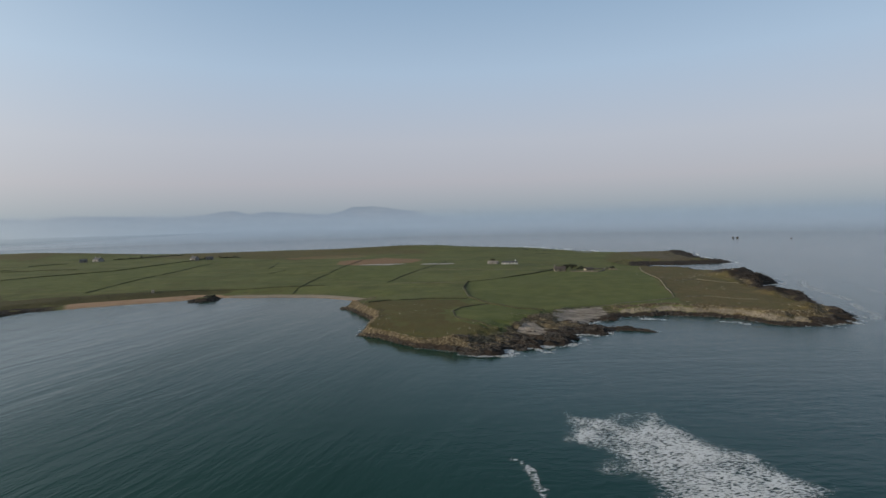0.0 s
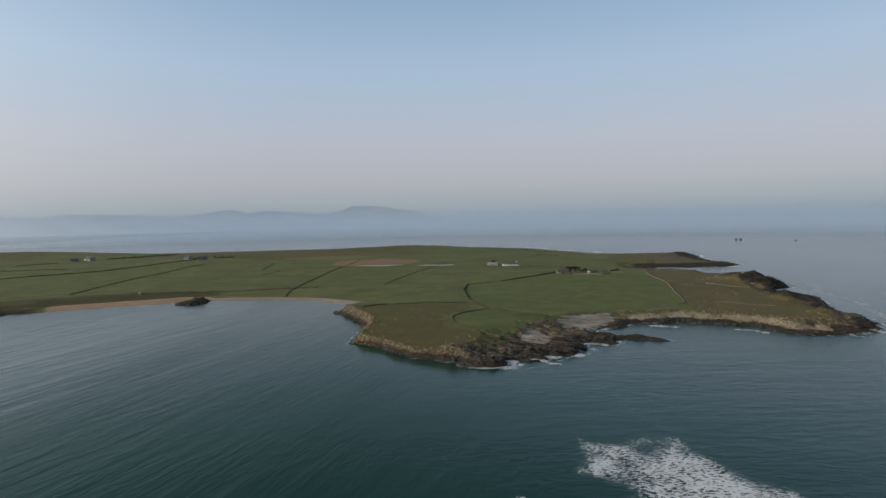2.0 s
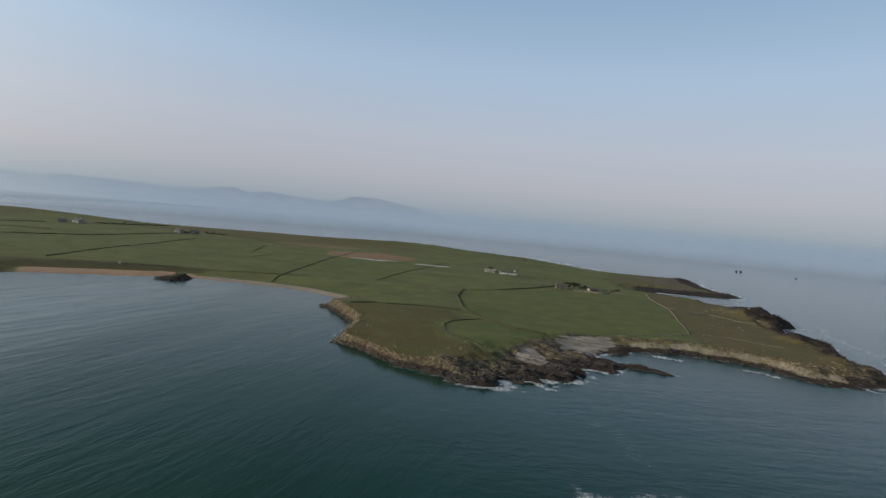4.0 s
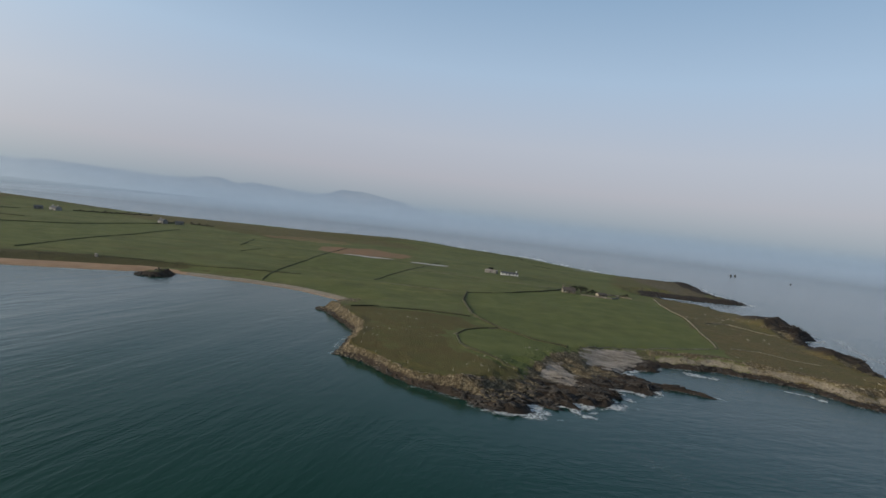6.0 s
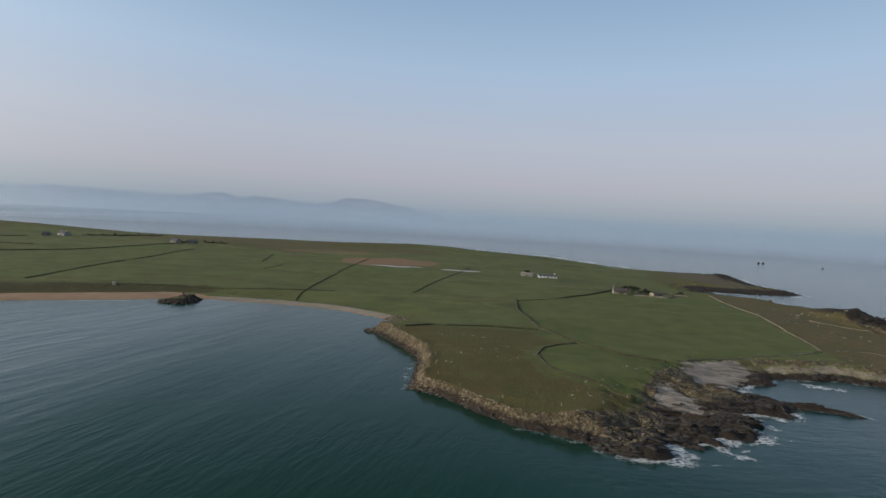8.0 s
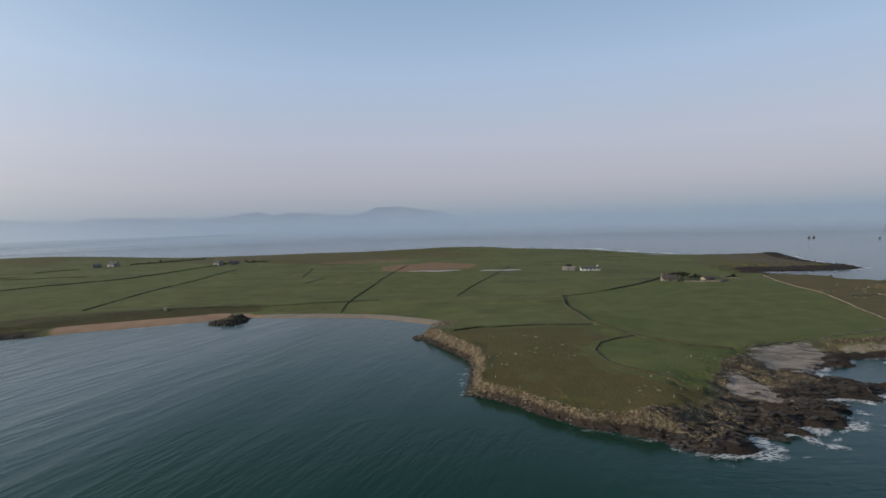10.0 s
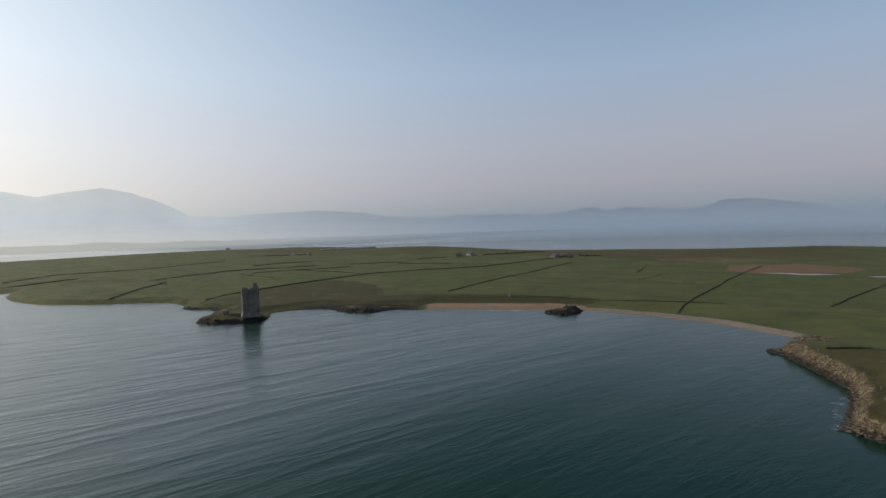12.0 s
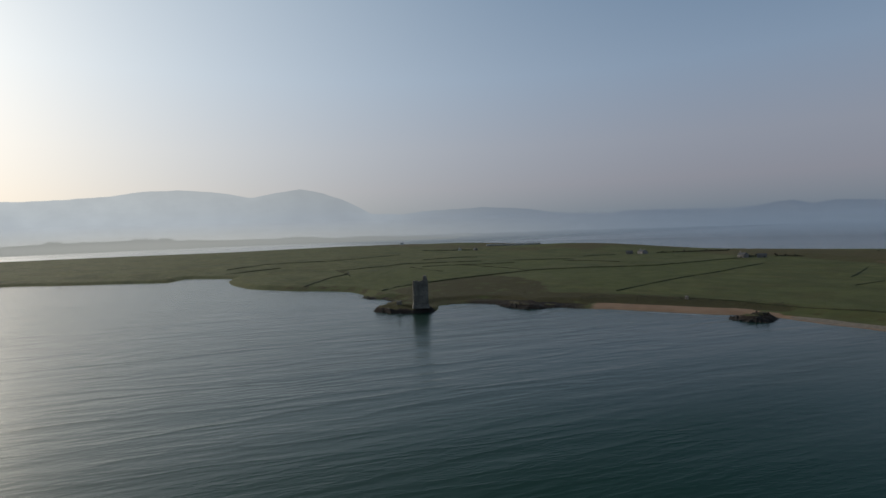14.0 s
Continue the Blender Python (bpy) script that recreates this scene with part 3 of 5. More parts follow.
def build_ground():
    xs = spaced((-1100, -560, 14), (-560, -270, 4), (-270, -60, 1.8), (-60, -4, 0.6), (-4, 62, 0.45), (62, 150, 0.85), (150, 230, 1.7))
    ys = spaced((-310, 20, 18), (20, 120, 7), (120, 128, 0.8), (128, 176, 0.45), (176, 216, 0.6), (216, 250, 0.85), (250, 380, 2.2), (380, 500, 4), (500, 670, 6))
    gx, gy = (a.ravel() for a in np.meshgrid(xs, ys))
    z, d, dj, k, isl = inland(gx, gy)
    nx, ny = len(xs), len(ys)
    idx = np.arange(nx * ny).reshape(ny, nx)
    quads = np.stack([idx[:-1, :-1], idx[:-1, 1:], idx[1:, 1:], idx[1:, :-1]], -1).reshape(-1, 4)
    quads = quads[(z[quads] > -1.2).any(1)]
    used = np.unique(quads)
    remap = np.full(nx * ny, -1)
    remap[used] = np.arange(len(used))
    ob = from_data("ground", np.stack([gx, gy, z], 1)[used].tolist(), remap[quads].tolist(), GROUND, smooth=True)
    lw, tw = k[:, 1], k[:, 3]
    rim = lw * 0.8 + tw
    top = step(dj, rim * 0.75, rim * 1.15)
    on_islet = isl > -0.1
    wide_sand = 10.5 - 7.0 * step(gx, -122, -100)
    masks = {
        "sand": np.where(on_islet, 0, k[:, 4] * (1 - step(dj, wide_sand - 1, wide_sand + 1)) * (gx < -30) * step(gx, -174, -164)),
        "storm": np.where(on_islet, 0, k[:, 4] * step(dj, 0.4, 1.6) * (1 - step(dj, 3.5, 5.5)) * step(gx, -104, -98)),
        "rough": np.maximum.reduce([k[:, 4] * step(dj, 6, 10) * (1 - step(dj, 12, 26)) * (gx > -200) * (0.8 - 0.45 * step(gx, -120, -90)) * (1 - step(gx, -75, -55)), (1 - k[:, 4]) * (gx < -120) * (gx > -330) * (dj > 0) * (1 - step(dj, 6 + 10 * (gx > -235), 16 + 20 * (gx > -235))) * (0.45 + 0.2 * (gx > -235)), soft_poly(gx, gy, [(-275, 222), (-277, 247), (-274, 270), (-248, 269), (-224, 262), (-186, 232), (-192, 212), (-205, 198), (-216, 182), (-240, 186), (-262, 190)], 27) * 0.66]),
        "cliff": np.where(on_islet, step(isl, 0.3, 0.7) * 0.5, np.maximum(np.clip(k[:, 6], 0, 1) * (1 - top) * step(dj, -1, 1), 0.3 * soft_poly(gx, gy, [(9, 141), (14, 146), (19, 152), (25.5, 160.5), (31, 168), (37.5, 177), (45, 181), (56, 183.5), (62, 178), (56, 160), (40, 150), (28, 140), (12, 132)], 30))),
        "tide": np.where(on_islet, 1 - step(isl, 0.35, 0.8), np.maximum(0.8 * np.maximum.reduce([np.exp(-(((gx - 147) / 15) ** 2 + ((gy - 261) / 25) ** 2) ** 2), np.exp(-(((gx - 130) / 9) ** 2 + ((gy - 207) / 11) ** 2) ** 2), np.exp(-(((gx - 203) / 14) ** 2 + ((gy - 462) / 11) ** 2) ** 2), 0.45 * soft_poly(gx, gy, [(128, 342), (150, 372), (178, 372), (186, 400), (210, 400), (210, 352), (140, 350)], 36)]), np.clip(k[:, 5] * 1.25, 0, 1) * np.maximum.reduce([1 - step(dj, lw * 0.4 + 0.4, lw * 0.85 + 0.8), (1 - step(z, 0.6, 1.3)) * (dj < 14), 0.9 * soft_poly(gx, gy, WEED, 33)]))),
        "heath": soft_poly(gx, gy, [(120, 332), (108, 294), (102, 255), (94, 228), (84, 190), (84, 150), (180, 150), (180, 345)], 20) * 0.9
        + soft_poly(gx, gy, [(150, 480), (128, 430), (116, 392), (110, 345), (160, 340), (240, 350), (240, 520), (185, 505)], 23) * 0.55 + 0.6 * step(gy, 440, 500) * (1 - step(gx, -30, 20)) * step(field_noise(gx, gy, 60, 28), 0.36, 0.5),
        "dry": soft_poly(gx, gy, [(-45, 205), (-5, 206), (8, 203), (12, 192), (2, 177), (4, 164), (9, 158), (16, 150), (24, 140), (-40, 120)], 21) * 0.8
        * 0.8 + soft_poly(gx, gy, [(-20, 560), (-120, 440), (-260, 520), (-100, 640)], 24) * 0.6,
        "soil": np.maximum(soft_poly(gx, gy, [(-82, 423), (-46, 445), (-14, 424), (-20, 393), (-39, 376), (-62, 374), (-80, 388)], 22) * 0.62, soft_poly(gx, gy, [(-142, 470), (-106, 490), (-69, 486), (-65, 455), (-95, 445), (-130, 448)], 25) * 0.5),
        "shingle": np.maximum(soft_poly(gx, gy, SHINGLE_A, 26), soft_poly(gx, gy, SHINGLE_B, 29)) * (0.66 + 0.34 * field_noise(gx, gy, 5.0, 29, 2)),
    }
    turf = soft_poly(gx, gy, GRASS, 34)
    beach_head = (gx > 60) * (gx < 112) * (gy > 140) * (gy < 205) * step(dj, 1.8, 2.8) * (1 - step(dj, 5.0, 7.0))
    masks["storm"] = np.maximum(masks["storm"], 0.58 * beach_head)
    masks["cliff"], masks["tide"] = masks["cliff"] * (1 - 0.7 * beach_head), masks["tide"] * (1 - 0.8 * beach_head)
    strata = soft_poly(gx, gy, STRATA, 35)
    masks["cliff"] = np.maximum(masks["cliff"], 0.75 * strata)
    masks["tide"] = masks["tide"] * (1 - 0.75 * strata)
    masks["storm"] = np.maximum(masks["storm"], 0.45 * strata)
    scar = soft_poly(gx, gy, [(-38, 229), (-32, 232), (-28.5, 226), (-28, 214), (-30, 206), (-36, 206), (-37, 214), (-35.5, 222)], 38)
    masks["cliff"] = np.maximum(masks["cliff"], 0.7 * scar)
    masks["rough"] = np.maximum.reduce([masks["rough"], 0.9 * soft_poly(gx, gy, [(-24.5, 191), (-20.5, 187), (-20.5, 171), (-23.5, 167)], 39), 0.78 * soft_poly(gx, gy, SALTINGS, 40)])
    masks["cliff"] = np.maximum(masks["cliff"], 0.6 * soft_poly(gx, gy, [(152, 374), (178, 372), (186, 400), (205, 400), (216, 462), (208, 478), (180, 488), (160, 470), (150, 420)], 37))
    for name in ("cliff", "tide", "shingle"):
        masks[name] = masks[name] * (1 - turf)
    masks["lush"] = np.maximum.reduce([soft_poly(gx, gy, f, 90) for f in (
        [(31, 177), (17, 191), (9.5, 210), (9, 240), (12, 267), (33, 275), (60, 300), (84, 300), (109, 294), (95, 228), (85, 195), (45, 183)],
        [(3, 177), (11, 188), (17, 191), (31, 177), (25, 162), (15, 151), (5, 163)],
        [(-275, 305), (-174, 258), (-180, 353), (-185, 419), (-222, 451), (-259, 346)],
        [(-365, 218), (-320, 170), (-265, 190), (-271, 252), (-275, 305), (-323, 405), (-377, 349)],
        [(-69, 300), (-28, 278), (-13, 346), (-40, 372), (-68, 375)])])
    for name, val in masks.items():
        a = ob.data.attributes.new(name, "FLOAT", "POINT")
        a.data.foreach_set("value", np.clip(val[used], 0, 1).astype(np.float32))
    return tagged(ob, "green pasture, brown heath and sandy bay of a low headland", "ground", kind="structure")


build_ground()


def build_sea():
    verts, faces = [(0.0, 100.0, 0.0)], []
    radii = [20, 60, 120, 220, 360, 560, 850, 1300, 1800, 2300, 2700, 3050]
    n = 96
    for r in radii:
        verts += [(r * math.cos(2 * math.pi * k / n), 100 + r * math.sin(2 * math.pi * k / n), 0.0) for k in range(n)]
    faces += [(0, 1 + k, 1 + (k + 1) % n) for k in range(n)]
    for i in range(len(radii) - 1):
        a, b = 1 + i * n, 1 + (i + 1) * n
        faces += [(a + k, b + k, b + (k + 1) % n, a + (k + 1) % n) for k in range(n)]
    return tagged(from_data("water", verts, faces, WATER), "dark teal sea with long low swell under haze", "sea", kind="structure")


build_sea()

# ---- mountains across the water, in haze; degrees clockwise from +y and degrees up ----
RIDGE = [(-130, 2.4), (-110, 2.8), (-96, 3.1), (-91.7, 3.21), (-88.3, 3.4), (-85, 3.66), (-82.5, 4.07), (-79.7, 4.28), (-76.3, 4.05), (-72.9, 3.5), (-70.6, 3.95), (-68.3, 4.3), (-66, 3.85),
         (-63.5, 2.85), (-61.2, 1.65), (-58.1, 1.41), (-55.5, 1.68), (-52.8, 1.78), (-49.5, 1.93), (-46.1, 1.72), (-41.5, 1.05), (-36.8, 0.8), (-34.4, 1.05), (-30.9, 0.98),
         (-26.2, 0.85), (-24, 0.9), (-22.5, 1.28), (-21.2, 1.35), (-19.8, 1.02), (-18.2, 1.22), (-15.7, 1.08), (-12.2, 0.82), (-10.6, 1.15), (-9.4, 1.56), (-7.4, 1.64), (-5.3, 1.36), (-2.9, 0.95), (-1.4, 0.5), (1.3, 0.06), (4.2, -0.44)]


def build_mountains():
    az = np.arange(-130, 4.3, 0.2)
    el = np.interp(az, [r[0] for r in RIDGE], [r[1] for r in RIDGE])
    el = el + (field_noise(az, az * 0, 1.6, 31, 5) - 0.5) * 0.16
    verts, faces, rows = [], [], 9
    for j in range(rows):
        f = j / (rows - 1)
        r = 2480 + 390 * f + (field_noise(az, az * 0 + j * 0.3, 4.0, 33) - 0.5) * 260 * f * (1 - f) * 4 * 0.5
        top = 2870 * np.tan(np.radians(el)) + 34
        z = top * (f**1.25) * (1 - 0.18 * math.sin(math.pi * f) * (field_noise(az, az * 0 + j, 3.0, 35))) - 6 * (1 - f)
        verts += [(float(r[i] * math.sin(radians(az[i]))), float(r[i] * math.cos(radians(az[i]))), float(z[i])) for i in range(len(az))]
    n = len(az)
    faces = [(j * n + i, j * n + i + 1, (j + 1) * n + i + 1, (j + 1) * n + i) for j in range(rows - 1) for i in range(n - 1)]
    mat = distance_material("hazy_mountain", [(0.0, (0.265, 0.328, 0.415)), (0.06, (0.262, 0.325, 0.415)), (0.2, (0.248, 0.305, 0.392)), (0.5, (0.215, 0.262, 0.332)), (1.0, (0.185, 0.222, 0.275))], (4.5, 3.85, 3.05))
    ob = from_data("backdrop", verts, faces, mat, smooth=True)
    return tagged(ob, "far blue mountains with pale sea haze painted in", "mountains", kind="structure")


build_mountains()


def mist_material():
    """Glowing stand-in for low evening mist and distance haze over far water; it thins out upwards and brightens
    towards the sun.
    """
    m, n, l, p = material("sea_mist_glow")
    n.remove(p)
    v = coords(n)
    sep = n.new("ShaderNodeSeparateXYZ")
    l.new(v, sep.inputs[0])
    unit = n.new("ShaderNodeVectorMath")
    unit.operation = "NORMALIZE"
    l.new(v, unit.inputs[0])
    west = n.new("ShaderNodeSeparateXYZ")
    l.new(unit.outputs[0], west.inputs[0])
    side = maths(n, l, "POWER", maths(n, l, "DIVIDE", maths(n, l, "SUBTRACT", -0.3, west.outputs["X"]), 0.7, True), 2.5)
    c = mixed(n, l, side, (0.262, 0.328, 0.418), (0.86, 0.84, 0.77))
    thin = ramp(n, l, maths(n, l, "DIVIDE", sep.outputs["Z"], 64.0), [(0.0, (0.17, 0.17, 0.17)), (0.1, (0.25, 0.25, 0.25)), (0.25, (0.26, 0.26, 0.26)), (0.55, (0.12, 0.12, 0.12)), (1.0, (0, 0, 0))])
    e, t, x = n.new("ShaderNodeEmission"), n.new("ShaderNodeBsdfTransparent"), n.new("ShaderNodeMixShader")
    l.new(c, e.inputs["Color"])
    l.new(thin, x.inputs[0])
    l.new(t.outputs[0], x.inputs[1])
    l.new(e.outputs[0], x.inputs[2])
    l.new(x.outputs[0], n["Material Output"].inputs["Surface"])
    return m


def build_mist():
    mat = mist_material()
    # see-through glowing sheets, one behind another, added to imitate distance haze
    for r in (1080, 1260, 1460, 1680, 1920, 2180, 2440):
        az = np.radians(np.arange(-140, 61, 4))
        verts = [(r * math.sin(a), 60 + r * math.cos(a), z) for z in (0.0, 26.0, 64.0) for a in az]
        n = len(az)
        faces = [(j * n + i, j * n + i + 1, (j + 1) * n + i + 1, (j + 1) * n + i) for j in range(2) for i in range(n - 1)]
        tagged(from_data("backdrop", verts, faces, mat), "thin glowing sheet imitating mist and haze over far water", "mist", kind="structure")


build_mist()

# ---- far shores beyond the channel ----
# far shores glow too: the haze over them is put into the colour
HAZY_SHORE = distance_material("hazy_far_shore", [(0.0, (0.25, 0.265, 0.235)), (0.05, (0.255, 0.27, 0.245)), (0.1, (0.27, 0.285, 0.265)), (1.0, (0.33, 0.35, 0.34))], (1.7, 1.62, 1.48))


def far_ridge(name, line, depth, label, seed):
    """A low wooded shore: line of x, y, top height."""
    pts, verts, faces = [], [], []
    for (ax, ay, ah), (bx, by, bh) in zip(line, line[1:]):
        n = max(2, int(math.hypot(bx - ax, by - ay) / 6))
        pts += [(ax + (bx - ax) * i / n, ay + (by - ay) * i / n, ah + (bh - ah) * i / n) for i in range(n)]
    pts.append(line[-1])
    rag = np.random.RandomState(seed)
    wood = field_noise(np.arange(len(pts)) * 6.0, np.zeros(len(pts)), 90, seed)
    for i, (x, y, h) in enumerate(pts):
        away = Vector((x, y - 60, 0)).normalized()
        tall = h * (0.72 + 0.16 * wood[i]) + (rag.rand() * 8.0 * h / 28 if wood[i] > 0.52 else 0.3 * rag.rand())
        for f, z in ((-0.15, -1.0), (0.0, 1.0 + 0.02 * h), (0.25, 0.42 * h), (0.45, 0.62 * h), (0.55, tall), (0.8, 0.6 * tall), (1.0, -1.0)):
            verts.append((x + away.x * depth * f, y + away.y * depth * f, z))
    for i in range(len(pts) - 1):
        faces += [(i * 7 + k, (i + 1) * 7 + k, (i + 1) * 7 + k + 1, i * 7 + k + 1) for k in range(6)]
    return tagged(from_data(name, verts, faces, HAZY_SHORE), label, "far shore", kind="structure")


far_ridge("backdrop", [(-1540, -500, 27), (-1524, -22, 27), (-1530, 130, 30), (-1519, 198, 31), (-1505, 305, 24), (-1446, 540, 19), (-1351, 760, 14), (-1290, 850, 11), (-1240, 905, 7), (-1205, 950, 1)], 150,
          "long low wooded shore across a bright channel, haze painted in", 41)
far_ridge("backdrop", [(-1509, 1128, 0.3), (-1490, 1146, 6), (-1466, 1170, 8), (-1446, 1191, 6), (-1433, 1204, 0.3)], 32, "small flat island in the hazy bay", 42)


# ---- rocks ----
def rock_arrays(rng):
    """A broken angular block: twelve corners pushed out unevenly."""
    p = (1 + 5**0.5) / 2
    v = np.array([(-1, p, 0), (1, p, 0), (-1, -p, 0), (1, -p, 0), (0, -1, p), (0, 1, p), (0, -1, -p), (0, 1, -p), (p, 0, -1), (p, 0, 1), (-p, 0, -1), (-p, 0, 1)]) / 1.9
    f = [(0, 11, 5), (0, 5, 1), (0, 1, 7), (0, 7, 10), (0, 10, 11), (1, 5, 9), (5, 11, 4), (11, 10, 2), (10, 7, 6), (7, 1, 8),
         (3, 9, 4), (3, 4, 2), (3, 2, 6), (3, 6, 8), (3, 8, 9), (4, 9, 5), (2, 4, 11), (6, 2, 10), (8, 6, 7), (9, 8, 1)]
    v = np.sign(v) * np.abs(v) ** 0.8 * (0.7 + 0.6 * rng.rand(12, 1))
    return v, f


def turned(v, yaw, tilt=0.0):
    c, s = math.cos(yaw), math.sin(yaw)
    ct, st = math.cos(tilt), math.sin(tilt)
    v = v @ np.array([[ct, 0, -st], [0, 1, 0], [st, 0, ct]])
    return v @ np.array([[c, s, 0], [-s, c, 0], [0, 0, 1]])


def scatter(stretch, count, rng, inner, outer):
    """Places along a stretch of shore, from outer metres offshore to inner metres inland."""
    pts = np.array(stretch, float)
    seg = np.linalg.norm(np.diff(pts, axis=0), axis=1)
    out = []
    while len(out) < count:
        i = rng.choice(len(seg), p=seg / seg.sum())
        u, off = rng.rand(), outer + (inner - outer) * rng.rand()
        d = (pts[i + 1] - pts[i]) / seg[i]
        out.append(pts[i] + u * (pts[i + 1] - pts[i]) + off * np.array([-d[1], d[0]]) * 1.0)
    return np.array(out)


def rock_field(name, places, sizes, mat, label, rng, lean=-0.5, category="rocks"):
    z = inland(places[:, 0], places[:, 1])[0]
    verts, faces = [], []
    for (x, y), h, s in zip(places, z, sizes):
        v, f = rock_arrays(rng)
        v = turned(v * (s * (0.9 + 1.3 * rng.rand()), s * (0.5 + 0.4 * rng.rand()), s * (0.4 + 0.4 * rng.rand())), lean + rng.randn() * 0.35, rng.randn() * 0.25)
        b = len(verts)
        verts += (v + (x, y, max(h, -0.5) + 0.12 * s)).tolist()
        faces += [(b + i, b + j, b + k) for i, j, k in f]
    return tagged(from_data(name, verts, faces, mat), label, category, kind="stuff")


rng = np.random.RandomState(7)


def band(stretch, count, lo, hi):
    """Scattered places whose distance inland lies between lo and hi."""
    p = np.concatenate([scatter(stretch, count, rng, 16, -8), scatter(stretch, count, rng, -16, 8)])
    d = shore(p[:, 0], p[:, 1])[0]
    bare = inside_poly(p[:, 0], p[:, 1], SHINGLE_A) | inside_poly(p[:, 0], p[:, 1], SHINGLE_B) | inside_poly(p[:, 0], p[:, 1], GRASS)
    return p[(d > lo) & (d < hi) & ~(bare & (rng.rand(len(p)) < 0.85))]


pale = np.concatenate([band(CLIFF, 5600, 0.9, 2.0), band(LEDGES, 1500, 2.0, 6.0), band(COVE, 2000, 1.8, 5.6), band(HEATH_TIP[:4], 400, 6, 9)])
rock_field("cliff_rocks", pale, 0.08 + 0.20 * rng.rand(len(pale)) ** 2.5, LICHEN, "pale lichened blocks along the broken top of the low cliff", rng)
dark = np.concatenate([band(CLIFF, 3200, 0.0, 0.9), band(LEDGES, 600, -1.0, 2.0), band(PLATFORM, 700, -1.0, 5), band(SKERRIES, 380, -0.8, 5), band(COVE, 1100, -1.0, 1.8), band(HEATH_TIP, 2200, -1.5, 5), band(REEF, 1100, -1.0, 6),
                       band(TOWER_ROCK[:6], 160, -0.6, 2.0), band(WEED_SHORE[2:], 260, -1.5, 7)])
rock_field("shore_rocks", dark, 0.14 + 0.42 * rng.rand(len(dark)) ** 2.5, DARKROCK, "dark weed-covered rocks along the tide line", rng)
isl = np.array([(-108.5 + 6.8 * r * math.cos(a), 238.5 + 4.8 * r * math.sin(a)) for r, a in zip(0.55 + 0.5 * rng.rand(260), rng.rand(260) * 6.283)])
rock_field("islet_rocks", isl, 0.2 + 0.4 * rng.rand(len(isl)) ** 2, BLACKROCK, "dark boulders round the rock islet off the beach", rng)
clump = np.array([(-193, 205), (-188, 203.5), (-182, 203), (-178, 205), (-171, 212)])[rng.randint(5, size=260)] + rng.randn(260, 2) * (2.4, 1.2)
rock_field("weed_rocks", clump, 0.16 + 0.3 * rng.rand(260) ** 2, BLACKROCK, "low black weed-covered rocks beside the beach", rng)
fingers_at = np.array([(-264, 179), (-256, 176.5), (-251, 177.5), (-245, 182), (-238, 180)])[rng.randint(5, size=160)] + rng.randn(160, 2) * (2.6, 0.9)
rock_field("weed_rocks", fingers_at, 0.15 + 0.25 * rng.rand(160) ** 2, BLACKROCK, "dark rock fingers low in the water near a ruined tower", rng)
notch = np.array((-33.5, 219)) + rng.randn(260, 2) * (1.8, 4.6)
rock_field("beach_end_rocks", notch, 0.16 + 0.4 * rng.rand(260) ** 2, LICHEN, "tan broken rocks where the beach meets the cliff", rng)
heath_stones = np.stack([86 + 60 * rng.rand(420), 165 + 120 * rng.rand(420)], 1)
hd, _ = shore(heath_stones[:, 0], heath_stones[:, 1])
heath_stones = heath_stones[(hd > 5) & (heath_stones[:, 0] > 88 + (heath_stones[:, 1] - 200) * 0.14) & (field_noise(heath_stones[:, 0], heath_stones[:, 1], 16, 61) > 0.5)]
rock_field("heath_stones", heath_stones, 0.12 + 0.28 * rng.rand(len(heath_stones)) ** 2, STONE, "pale stones scattered over the brown heath", rng, category="stones")
field_stones = np.concatenate([np.array(c) + rng.randn(n, 2) * (2.6, 1.4) for c, n in (((-18.4, 196), 7), ((-11, 193), 4), ((-17.7, 176), 9), ((-10, 178), 8), ((-4, 172), 8), ((-3, 181), 4),
                                                                                     ((-22, 168), 6), ((12, 156), 16), ((8, 150), 12), ((22, 170), 10))])
rock_field("field_stones", field_stones, 0.09 + 0.13 * rng.rand(len(field_stones)) ** 2, STONE, "small pale stones lying in the rough pasture", rng, category="stones")

# big boulders that can be told apart on the ledges, each a piece of the shore
def boulder_mesh(k, mat):
    r = np.random.RandomState(100 + k)
    v, f = rock_arrays(r)
    me = bpy.data.meshes.new("boulder")
    me.from_pydata((v * (2.7, 0.5, 0.34)).tolist(), [], f)
    me.materials.append(mat)
    return me


def boulder_shore(name, places, lo, hi, mat, label):
    meshes = [boulder_mesh(k, mat) for k in range(6)]
    top = tagged(new(name), label, "rocks")
    z = inland(places[:, 0], places[:, 1])[0]
    for (x, y), h in zip(places, z):
        s = lo + (hi - lo) * rng.rand() ** 2
        b = new("boulder", meshes[rng.randint(6)])
        b.parent = top
        b.matrix_basis = pose(x, y, max(h, -0.3) + 0.1 * s, 9 * rng.randn(), 9 * rng.randn(), -30 + 16 * rng.randn()) @ Matrix.Diagonal((s, s, s, 1))
    return top


boulder_shore("rocky_ledge", np.concatenate([band(LEDGES, 120, -1, 5)[:40], band(PLATFORM, 200, -1, 7)[:70], band(SKERRIES, 120, -1, 6)[:40]]), 0.3, 0.8, DARKROCK, "broken dark rock ledges running out into the surf")
boulder_shore("cliff_face", band(CLIFF, 560, 0.9, 2.1)[:120], 0.22, 0.48, LICHEN, "low cliff of pale lichened blocks over dark wet rock")


